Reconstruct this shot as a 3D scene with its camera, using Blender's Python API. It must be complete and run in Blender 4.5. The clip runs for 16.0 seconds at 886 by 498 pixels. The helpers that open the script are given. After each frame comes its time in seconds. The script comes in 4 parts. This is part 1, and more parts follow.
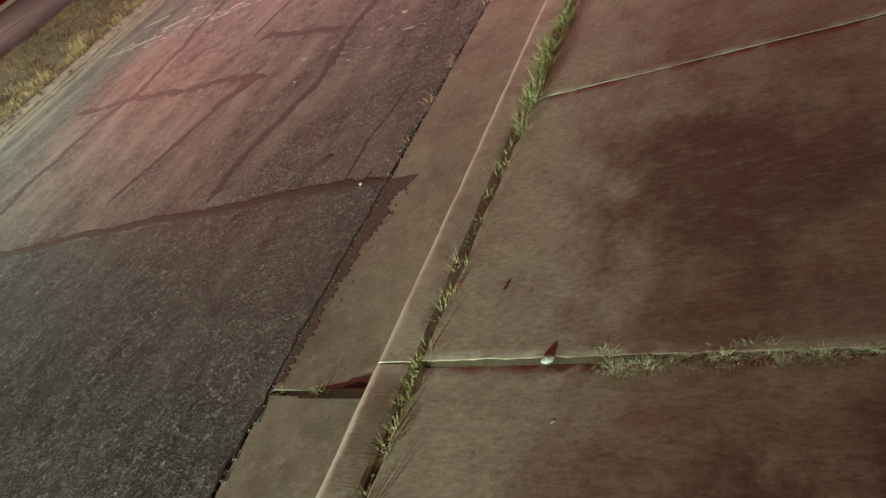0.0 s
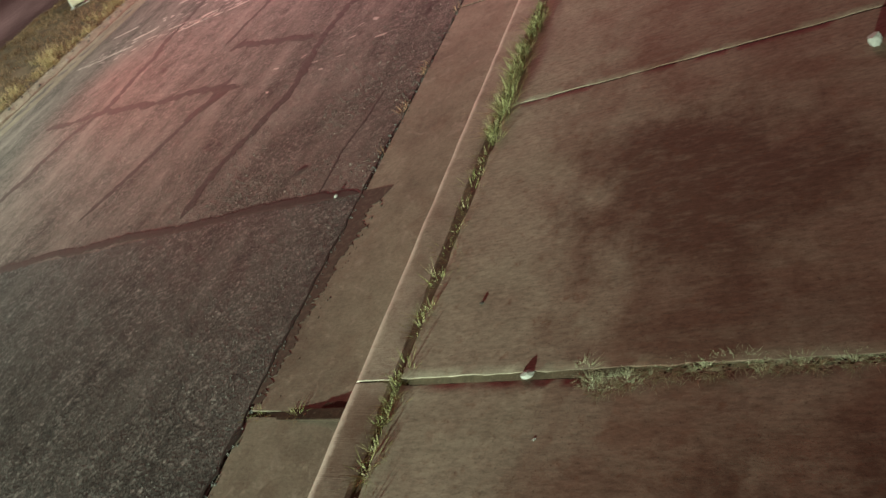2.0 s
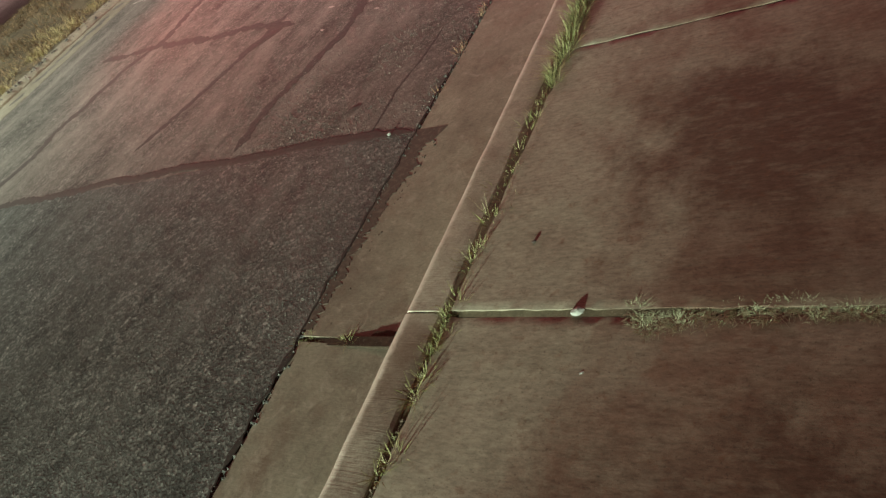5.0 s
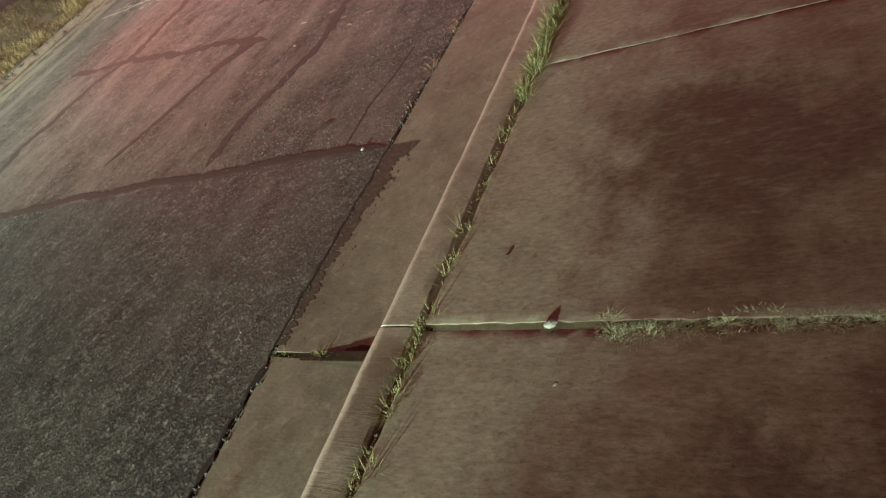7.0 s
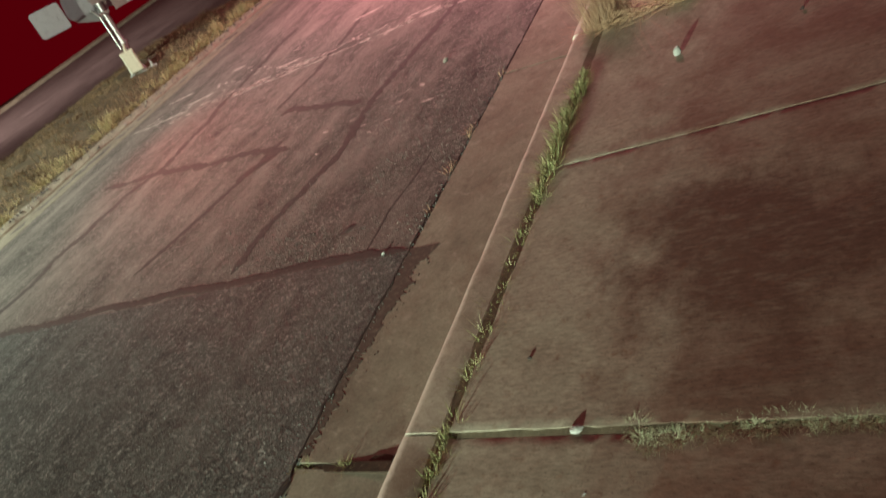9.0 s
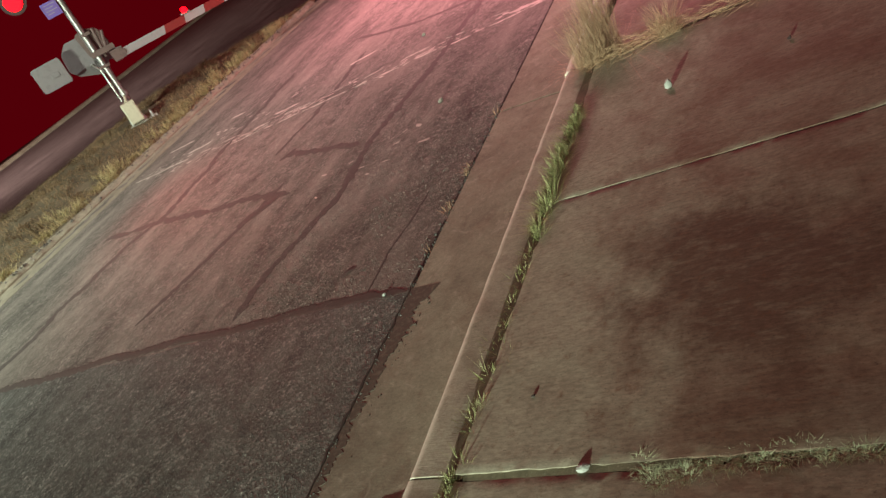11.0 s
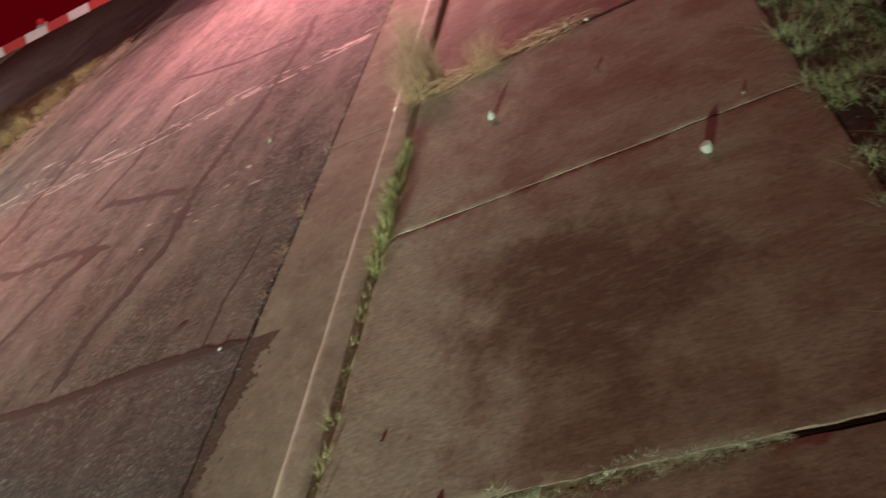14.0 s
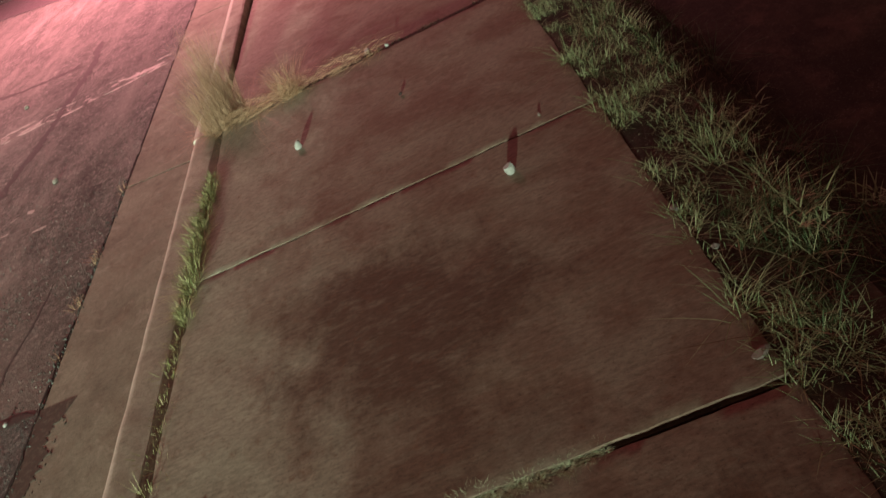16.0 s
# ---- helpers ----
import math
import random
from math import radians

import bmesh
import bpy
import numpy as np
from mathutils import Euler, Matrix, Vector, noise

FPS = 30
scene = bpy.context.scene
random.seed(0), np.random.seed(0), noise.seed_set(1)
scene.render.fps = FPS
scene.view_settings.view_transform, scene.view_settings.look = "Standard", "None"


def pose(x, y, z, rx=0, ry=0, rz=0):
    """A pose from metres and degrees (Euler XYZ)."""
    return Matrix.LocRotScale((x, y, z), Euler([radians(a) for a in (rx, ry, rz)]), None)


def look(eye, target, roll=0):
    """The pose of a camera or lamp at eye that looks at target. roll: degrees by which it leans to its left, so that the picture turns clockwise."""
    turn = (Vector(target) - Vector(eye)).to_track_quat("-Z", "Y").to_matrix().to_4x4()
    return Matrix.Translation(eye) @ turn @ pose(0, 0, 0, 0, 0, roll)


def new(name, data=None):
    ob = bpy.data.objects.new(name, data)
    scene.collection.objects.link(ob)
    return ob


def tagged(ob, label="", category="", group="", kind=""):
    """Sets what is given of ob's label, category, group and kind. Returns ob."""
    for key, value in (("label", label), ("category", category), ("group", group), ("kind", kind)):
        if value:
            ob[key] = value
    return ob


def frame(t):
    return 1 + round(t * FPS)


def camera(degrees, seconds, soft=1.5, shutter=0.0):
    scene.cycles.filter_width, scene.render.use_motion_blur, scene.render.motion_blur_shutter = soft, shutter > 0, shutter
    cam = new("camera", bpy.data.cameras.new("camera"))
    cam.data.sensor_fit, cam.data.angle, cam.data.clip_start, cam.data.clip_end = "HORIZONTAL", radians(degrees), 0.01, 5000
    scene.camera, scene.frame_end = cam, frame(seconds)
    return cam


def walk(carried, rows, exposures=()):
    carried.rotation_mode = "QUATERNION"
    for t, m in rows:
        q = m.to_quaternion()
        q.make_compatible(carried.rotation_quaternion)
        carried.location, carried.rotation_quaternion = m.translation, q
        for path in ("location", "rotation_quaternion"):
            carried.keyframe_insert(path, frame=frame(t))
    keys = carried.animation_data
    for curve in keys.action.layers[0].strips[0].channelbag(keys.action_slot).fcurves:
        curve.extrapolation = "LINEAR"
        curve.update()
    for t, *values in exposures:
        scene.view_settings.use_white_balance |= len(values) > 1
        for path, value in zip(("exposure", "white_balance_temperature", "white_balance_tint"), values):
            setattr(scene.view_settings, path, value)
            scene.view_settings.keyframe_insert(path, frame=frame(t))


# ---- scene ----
cam = camera(62.4, 16.0, soft=1.45, shutter=0.5)
PATH = [
    (0, (1.663, -1.28, 1.626), (0.576, -0.023, 0.514), -33.2),
    (0.5, (1.665, -1.249, 1.629), (0.617, 0.03, 0.503), -33.1),
    (1, (1.668, -1.223, 1.623), (0.639, 0.067, 0.493), -33.8),
    (1.5, (1.679, -1.198, 1.626), (0.657, 0.095, 0.493), -35.1),
    (2, (1.671, -1.214, 1.628), (0.623, 0.058, 0.495), -34.3),
    (2.5, (1.66, -1.241, 1.624), (0.551, -0.024, 0.489), -34.0),
    (3, (1.644, -1.25, 1.614), (0.49, -0.101, 0.453), -35.2),
    (3.5, (1.638, -1.259, 1.619), (0.49, -0.124, 0.438), -35.7),
    (3.7, (1.643, -1.257, 1.617), (0.504, -0.111, 0.439), -35.7),
    (5.8, (1.63, -1.322, 1.638), (0.49, -0.163, 0.473), -33.4),
    (6, (1.63, -1.318, 1.635), (0.502, -0.143, 0.474), -33.3),
    (6.5, (1.63, -1.318, 1.632), (0.529, -0.12, 0.468), -33.0),
    (7, (1.637, -1.312, 1.633), (0.556, -0.107, 0.458), -32.9),
    (7.5, (1.634, -1.311, 1.631), (0.553, -0.104, 0.459), -33.2),
    (8, (1.628, -1.305, 1.636), (0.537, -0.103, 0.467), -33.5),
    (8.5, (1.646, -1.297, 1.655), (0.543, -0.043, 0.554), -33.6),
    (9, (1.666, -1.288, 1.667), (0.562, 0.071, 0.702), -33.4),
    (9.5, (1.676, -1.282, 1.666), (0.587, 0.131, 0.761), -33.7),
    (12, (1.686, -1.27, 1.665), (0.604, 0.165, 0.788), -35.3),
    (12.5, (1.689, -1.264, 1.661), (0.647, 0.207, 0.793), -35.2),
    (13, (1.683, -1.258, 1.652), (0.699, 0.231, 0.75), -34.6),
    (13.5, (1.683, -1.248, 1.643), (0.805, 0.269, 0.681), -33.8),
    (14, (1.698, -1.195, 1.622), (0.979, 0.367, 0.6), -33.2),
    (14.5, (1.721, -1.164, 1.619), (1.287, 0.465, 0.543), -32.1),
    (15, (1.757, -1.134, 1.62), (1.522, 0.522, 0.524), -31.0),
    (15.5, (1.741, -1.122, 1.613), (1.509, 0.509, 0.479), -30.1),
    (16, (1.733, -1.104, 1.599), (1.458, 0.479, 0.408), -29.8),
]
walk(cam, [(t, look(eye, target, roll)) for t, eye, target, roll in PATH], [(0, 0.0), (9.5, 0.0), (12, 0.0), (14, -0.03), (15, -0.12), (16, -0.14)])


# ---- light ----
def lamp(name, kind, place, target, power, colour, size=0.1, cone=60, blend=1.0):
    data = bpy.data.lights.new(name, kind)
    data.energy, data.color = power, colour
    data.shadow_soft_size = size
    if kind == "SPOT":
        data.spot_size, data.spot_blend = radians(cone), blend
    ob = new(name, data)
    ob.matrix_world = look(place, target)
    return ob


world = bpy.data.worlds.new("night_sky")
scene.world = world
world.use_nodes = True
world.node_tree.nodes["Background"].inputs[0].default_value = (1.0, 0.42, 0.33, 1)
world.node_tree.nodes["Background"].inputs[1].default_value = 0.085
# the headlight of the vehicle that waits behind, the street lamp across the road, the red signals ahead
WHITE = (0.88, 1.0, 0.77)
lamp("headlight", "SPOT", (-2.0, -12.5, 2.0), (-6.4, 5.2, 0.0), 14000, WHITE, 0.16, 73, 0.62)
lamp("street_lamp_light", "SPOT", (-9.5, -0.5, 7.6), (-8.3, 4.8, 0.0), 4000, (0.9, 1.0, 0.84), 0.15, 100, 1.0)
# unseen fill spot, added to brighten the cross street and its far edge
lamp("cross_street_fill_light", "SPOT", (-23.0, 9.0, 9.0), (-24.0, 15.0, 0.0), 10500, (1.0, 0.74, 0.64), 0.12, 124, 1.0)
lamp("signal_light_ahead", "SPOT", (-1.6, 11.0, 4.5), (-1.6, 10.9, 0.0), 8000, (1.0, 0.32, 0.38), 0.9, 152, 1.0)

# ---- materials ----


def nodes_of(name):
    m = bpy.data.materials.new(name)
    m.use_nodes = True
    t = m.node_tree
    return m, t, t.nodes["Principled BSDF"]


class Shade:
    """A small builder for node materials."""

    def __init__(self, name, rough=0.8, spec=0.5, metal=0.0):
        self.m, self.t, self.b = nodes_of(name)
        self.b.inputs["Roughness"].default_value = rough
        self.b.inputs["Specular IOR Level"].default_value = spec
        self.b.inputs["Metallic"].default_value = metal
        geo = self.t.nodes.new("ShaderNodeNewGeometry")
        self.pos = geo.outputs["Position"]
        self.island = geo.outputs["Random Per Island"]

    def node(self, kind, **sockets):
        n = self.t.nodes.new(kind)
        for k, v in sockets.items():
            self.put(n, k, v)
        return n

    def put(self, n, key, v):
        s = n.inputs[int(key[1:])] if key[0] == "i" and key[1:].isdigit() else n.inputs[key]
        if isinstance(v, bpy.types.NodeSocket):
            self.t.links.new(v, s)
        else:
            s.default_value = v

    def stretch(self, x, y, z, turn=0.0):
        n = self.node("ShaderNodeMapping", Vector=self.pos)
        n.inputs["Scale"].default_value = (x, y, z)
        n.inputs["Rotation"].default_value = (0, 0, radians(turn))
        return n.outputs[0]

    def noise(self, scale, detail=4.0, rough=0.55, vector=None, distort=0.0):
        n = self.node("ShaderNodeTexNoise", Vector=vector or self.pos, Scale=scale, Detail=detail, Roughness=rough, Distortion=distort)
        return n.outputs["Fac"]

    def cells(self, scale, out="Distance", vector=None, feature="F1"):
        n = self.node("ShaderNodeTexVoronoi", Vector=vector or self.pos, Scale=scale)
        n.feature = feature
        return n.outputs[out]

    def ramp(self, value, stops, smooth=False):
        n = self.node("ShaderNodeValToRGB", Fac=value)
        e = n.color_ramp.elements
        while len(e) < len(stops):
            e.new(0.5)
        for el, (p, c) in zip(e, stops):
            el.position = p
            el.color = (c, c, c, 1) if isinstance(c, (int, float)) else (*c, 1)
        if smooth:
            n.color_ramp.interpolation = "EASE"
        return n.outputs[0]

    def mix(self, fac, a, b, how="MIX"):
        n = self.t.nodes.new("ShaderNodeMix")
        n.data_type, n.blend_type = "RGBA", how
        for s, v in ((n.inputs[0], fac), (n.inputs[6], a), (n.inputs[7], b)):
            if isinstance(v, bpy.types.NodeSocket):
                self.t.links.new(v, s)
            else:
                s.default_value = (*v, 1) if isinstance(v, tuple) else v
        return n.outputs[2]

    def math(self, how, a, b=0.0):
        n = self.t.nodes.new("ShaderNodeMath")
        n.operation = how
        for s, v in zip(n.inputs, (a, b)):
            if isinstance(v, bpy.types.NodeSocket):
                self.t.links.new(v, s)
            else:
                s.default_value = v
        return n.outputs[0]

    def done(self, colour=None, rough=None, bumps=()):
        if colour is not None:
            if isinstance(colour, tuple):
                self.b.inputs["Base Color"].default_value = (*colour, 1)
            else:
                self.t.links.new(colour, self.b.inputs["Base Color"])
        if rough is not None:
            self.t.links.new(rough, self.b.inputs["Roughness"])
        last = None
        for height, strength, depth in bumps:
            n = self.node("ShaderNodeBump", Height=height, Strength=strength, Distance=depth)
            if last:
                self.t.links.new(last, n.inputs["Normal"])
            last = n.outputs[0]
        if last:
            self.t.links.new(last, self.b.inputs["Normal"])
        return self.m


def concrete(name, light, dark, dirt, dirt_from, dirt_to, broom=0.0, rough=0.85, scuff=0.0, stained_lit_edge=False):
    s = Shade(name, rough, 0.3)
    col = s.mix(s.ramp(s.noise(1.1, 6, 0.6), [(0.38, 0.0), (0.62, 1.0)]), light, dark)
    col = s.mix(s.ramp(s.noise(3.1, 6, 0.62, None, 0.3), [(0.5, 0.0), (0.7, 0.55)]), col, tuple(1.18 * v for v in light))
    streak = s.noise(5.0, 7, 0.72, s.stretch(1.5, 0.8, 1, 6), 0.15)
    col = s.mix(s.ramp(streak, [(dirt_from, 0.0), (dirt_to, 0.7)]), col, dirt)
    blot = s.noise(1.6, 7, 0.68, None, 0.2)
    col = s.mix(s.ramp(blot, [(0.48, 0.0), (0.66, 0.5)]), col, dirt)
    pale = s.noise(17, 5, 0.7, None, 0.4)
    col = s.mix(s.ramp(s.noise(46, 5, 0.75), [(0.5, 0.0), (0.75, 0.28)]), col, dirt)
    col = s.mix(s.ramp(pale, [(0.6, 0.0), (0.74, 0.5)]), col, tuple(min(1, 1.45 * v) for v in light))
    col = s.mix(1.0, col, s.ramp(s.noise(7.5, 9, 0.76, None, 0.25), [(0.3, 0.78), (0.5, 1.0), (0.72, 1.18)]), "MULTIPLY")
    col = s.mix(1.0, col, s.ramp(s.noise(85, 5, 0.78, s.stretch(0.65, 1.2, 1, 3)), [(0.3, 0.76), (0.5, 1.0), (0.7, 1.2)]), "MULTIPLY")
    col = s.mix(s.ramp(s.noise(4.4, 8, 0.72, s.stretch(1, 0.8, 1, 20)), [(0.5, 0.0), (0.66, 0.35)]), col, (0.2, 0.125, 0.09))
    if scuff:
        col = s.mix(s.ramp(s.noise(8.0, 8, 0.72, None, 1.0), [(0.55, 0.0), (0.66, scuff)]), col, (0.46, 0.44, 0.36))
    if stained_lit_edge:
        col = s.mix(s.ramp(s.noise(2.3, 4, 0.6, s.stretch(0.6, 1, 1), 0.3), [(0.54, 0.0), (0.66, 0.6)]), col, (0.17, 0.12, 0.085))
        # the street-side edge's highlight, put into the colour as a ragged pale rim
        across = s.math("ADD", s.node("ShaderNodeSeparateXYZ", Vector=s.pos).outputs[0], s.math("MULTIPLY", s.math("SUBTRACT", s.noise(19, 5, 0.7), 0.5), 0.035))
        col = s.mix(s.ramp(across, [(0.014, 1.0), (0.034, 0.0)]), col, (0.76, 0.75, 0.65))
    specks = s.noise(170, 2, 0.5)
    col = s.mix(s.ramp(specks, [(0.62, 0.0), (0.7, 0.2)]), col, (0.5, 0.48, 0.4))
    col = s.mix(s.ramp(specks, [(0.3, 0.35), (0.37, 0.0)]), col, (0.07, 0.055, 0.045))
    grain = s.noise(320, 3, 0.7)
    col = s.mix(0.3, col, s.ramp(grain, [(0.25, 0.45), (0.75, 1.0)]), "MULTIPLY")
    pits = s.ramp(s.cells(95, "Distance"), [(0.0, 0.0), (0.16, 1.0)])
    pit_mask = s.ramp(s.noise(13, 3), [(0.5, 0.0), (0.62, 1.0)])
    col = s.mix(s.math("MULTIPLY", s.math("SUBTRACT", 1.0, pits), pit_mask), col, (0.05, 0.042, 0.034))
    bumps = [(s.noise(6, 4), 0.35, 0.005), (grain, 0.15, 0.001), (s.noise(75, 4, 0.7), 0.15, 0.002)]
    if broom:
        bumps.append((s.noise(60, 3, 0.6, s.stretch(0.12, 3.2, 1, -9)), broom, 0.004))
    return s.done(col, None, bumps)


def sidewalk_concrete(name, pale, grey, red_brown):
    """Cast concrete, paler beside the curb, with reddish brown that spreads over the rest in a ragged sheet."""
    s = Shade(name, 0.85, 0.25)
    axes = s.node("ShaderNodeSeparateXYZ", Vector=s.pos).outputs
    col = s.mix(s.ramp(s.noise(2.2, 6, 0.6, None, 0.3), [(0.36, 0.0), (0.64, 1.0)]), pale, grey)
    col = s.mix(s.ramp(s.noise(9.0, 5, 0.65, None, 0.5), [(0.52, 0.0), (0.68, 0.5)]), col, tuple(1.25 * v for v in pale))
    ragged = s.math("MULTIPLY", s.math("SUBTRACT", s.noise(3.4, 7, 0.66, s.stretch(1.0, 0.75, 1, 12), 0.25), 0.5), 1.7)
    reach = s.math("ADD", axes[0], ragged)
    red_brown_sheet = s.ramp(reach, [(0.56, 0.0), (0.8, 0.5), (1.02, 0.86)], True)
    gaps = s.ramp(s.noise(2.6, 6, 0.6, s.stretch(1.0, 1.2, 1, -15), 0.4), [(0.4, 0.55), (0.6, 1.0)])
    col = s.mix(s.math("MULTIPLY", red_brown_sheet, gaps), col, red_brown)
    # darker ragged ovals; the last two paint the shade on the near slab
    for (cx, cy), (rx, ry), strong in (((1.2, 0.72), (0.62, 0.6), 0.85), ((0.9, 1.02), (0.35, 0.22), 0.5), ((1.25, 0.12), (0.5, 0.22), 0.45), ((1.85, -0.7), (0.95, 0.7), 0.9), ((1.15, -0.62), (0.6, 0.35), 0.5)):
        n = s.node("ShaderNodeMapping", Vector=s.node("ShaderNodeVectorMath", i0=s.pos, i1=(-cx, -cy, 0)).outputs[0])
        n.inputs["Scale"].default_value = (1 / rx, 1 / ry, 0)
        far = s.node("ShaderNodeVectorMath", i0=n.outputs[0])
        far.operation = "LENGTH"
        torn = s.math("ADD", far.outputs["Value"], s.math("MULTIPLY", s.math("SUBTRACT", s.noise(6.0, 7, 0.7, s.stretch(1, 0.6, 1)), 0.5), 1.9))
        col = s.mix(s.ramp(torn, [(0.35, strong), (1.15, 0.0)], True), col, tuple(0.62 * v for v in red_brown))
    # rust-coloured flecks and pale scuffs drawn out along the broom marks
    drawn = s.stretch(0.55, 1.5, 1, -4)
    col = s.mix(s.ramp(s.noise(15, 6, 0.72, drawn, 0.3), [(0.5, 0.0), (0.7, 0.38)]), col, tuple(1.1 * v for v in grey))
    col = s.mix(s.ramp(s.noise(22, 5, 0.72, None, 0.3), [(0.56, 0.0), (0.7, 0.5)]), col, (0.17, 0.085, 0.05))
    col = s.mix(1.0, col, s.ramp(s.noise(48, 6, 0.78, drawn), [(0.28, 0.6), (0.5, 1.0), (0.72, 1.36)]), "MULTIPLY")
    col = s.mix(s.ramp(s.noise(130, 2, 0.5), [(0.3, 0.45), (0.37, 0.0)]), col, (0.06, 0.045, 0.035))
    return s.done(col, None, [(s.noise(5, 4), 0.25, 0.004), (s.noise(120, 4, 0.7), 0.26, 0.0018), (s.noise(75, 3, 0.6, s.stretch(0.3, 1.8, 1, -5)), 0.09, 0.0026)])


def asphalt(name, stone, tar, pale, scale, gloss=0.55, worn=0.5, tone=(0.2, 0.17, 0.14)):
    s = Shade(name, gloss, 0.07)
    cell = s.cells(scale, "Color")
    bw = s.node("ShaderNodeSeparateColor", Color=cell).outputs[0]
    edge = s.cells(scale, "Distance")
    base = s.mix(s.ramp(bw, [(0.0, 0.0), (0.55, 0.25), (1.0, 1.0)]), tar, stone)
    chips = s.node("ShaderNodeSeparateColor", Color=s.cells(scale * 0.62, "Color")).outputs[1]
    base = s.mix(s.ramp(chips, [(0.94, 0.0), (0.97, 0.45)]), base, pale)
    base = s.mix(s.ramp(s.noise(26, 5, 0.75), [(0.4, 0.85), (0.6, 0.0)]), base, tar)
    base = s.mix(1.0, base, s.ramp(s.noise(6.0, 7, 0.72), [(0.3, 0.6), (0.5, 1.0), (0.72, 1.45)]), "MULTIPLY")
    wear = s.noise(1.4, 6, 0.65, s.stretch(1.2, 0.5, 1, 3), 0.5)
    base = s.mix(s.ramp(wear, [(0.42, 0.0), (0.64, worn)]), base, tone)
    spots = s.noise(3.6, 5, 0.7, None, 0.5)
    base = s.mix(s.ramp(spots, [(0.56, 0.0), (0.7, 0.6)]), base, tar)
    lane = s.noise(2.6, 6, 0.62, s.stretch(1.7, 0.16, 1, -3), 0.3)
    base = s.mix(1.0, base, s.ramp(lane, [(0.3, 0.84), (0.5, 1.0), (0.7, 1.2)]), "MULTIPLY")
    scrape = s.noise(9.0, 6, 0.7, s.stretch(1.5, 0.14, 1, 16), 0.2)
    base = s.mix(s.ramp(scrape, [(0.6, 0.0), (0.75, 0.22)]), base, tuple(1.5 * v for v in tone))
    fine = s.noise(420, 2, 0.7)
    base = s.mix(0.6, base, s.ramp(fine, [(0.25, 0.5), (0.8, 1.15)]), "MULTIPLY")
    rough = s.ramp(s.noise(30, 4, 0.7), [(0.3, gloss - 0.14), (0.75, gloss + 0.2)])
    return s.done(base, rough, [(s.noise(4, 3), 0.4, 0.012), (edge, 0.4, 0.004), (s.noise(55, 5, 0.75), 0.5, 0.006), (fine, 0.3, 0.001)])


def plant(name, young, old, rough=0.55):
    s = Shade(name, rough, 0.35)
    col = s.mix(s.island, young, old)
    col = s.mix(s.ramp(s.noise(38, 3), [(0.35, 0.0), (0.7, 0.6)]), col, tuple(v * 0.55 for v in old))
    return s.done(col)


def painted(name, colour, wear, rough=0.5, metal=0.0, scale=14):
    s = Shade(name, rough, 0.5, metal)
    col = s.mix(s.ramp(s.noise(scale, 5, 0.7), [(0.5, 0.0), (0.7, 0.7)]), colour, wear)
    return s.done(col, s.ramp(s.noise(scale * 3, 4), [(0.3, max(0.05, rough - 0.15)), (0.7, rough + 0.15)]), [(s.noise(120, 3), 0.2, 0.001)])


def glow(name, colour, strength):
    m, t, b = nodes_of(name)
    b.inputs["Base Color"].default_value = (*(0.2 * c for c in colour), 1)
    b.inputs["Emission Color"].default_value = (*colour, 1)
    b.inputs["Emission Strength"].default_value = strength
    b.inputs["Roughness"].default_value = 0.3
    return m


M_WALK = sidewalk_concrete("sidewalk_concrete", (0.37, 0.36, 0.285), (0.29, 0.27, 0.21), (0.185, 0.112, 0.082))
M_CURB = concrete("curb_concrete", (0.47, 0.46, 0.37), (0.38, 0.365, 0.29), (0.18, 0.14, 0.11), 0.55, 0.75, 0.3, stained_lit_edge=True)
M_GUTTER = concrete("gutter_concrete", (0.33, 0.325, 0.25), (0.265, 0.257, 0.197), (0.15, 0.12, 0.095), 0.55, 0.75, 0.12, scuff=0.55)
M_ROAD = asphalt("worn_asphalt", (0.34, 0.335, 0.3), (0.11, 0.106, 0.096), (0.5, 0.47, 0.4), 95, 0.7, 0.6, (0.3, 0.285, 0.25))
M_PATCH = asphalt("new_asphalt", (0.32, 0.35, 0.325), (0.075, 0.085, 0.08), (0.58, 0.62, 0.57), 88, 0.62, 0.55, (0.17, 0.185, 0.17))
M_STREET = asphalt("street_asphalt", (0.13, 0.12, 0.12), (0.06, 0.055, 0.055), (0.3, 0.28, 0.26), 60, 0.42, 0.6, (0.17, 0.15, 0.15))
M_TAR = painted("crack_tar", (0.066, 0.058, 0.052), (0.125, 0.112, 0.1), 0.85, 0, 25)
M_OIL = painted("oil_stain", (0.065, 0.056, 0.05), (0.11, 0.096, 0.084), 0.8, 0, 30)
M_SPILL = painted("asphalt_spill", (0.085, 0.073, 0.058), (0.2, 0.18, 0.14), 0.85, 0, 34)
M_SEAM = painted("seam_tar", (0.06, 0.052, 0.046), (0.1, 0.087, 0.075), 0.85, 0, 30)
M_SOIL = concrete("soil", (0.07, 0.052, 0.034), (0.045, 0.034, 0.022), (0.02, 0.015, 0.01), 0.45, 0.65, 0)
M_LINE = painted("worn_line_paint", (0.5, 0.47, 0.42), (0.24, 0.21, 0.18), 0.6, 0, 9)
M_CRACK = painted("open_crack", (0.032, 0.028, 0.024), (0.05, 0.043, 0.036), 0.97, 0, 30)
M_GREEN = plant("green_grass", (0.2, 0.27, 0.09), (0.46, 0.46, 0.24))
M_TIPS = plant("pale_grass", (0.42, 0.5, 0.2), (0.72, 0.7, 0.42))
M_EDGE = plant("edge_grass", (0.2, 0.34, 0.14), (0.5, 0.57, 0.34))
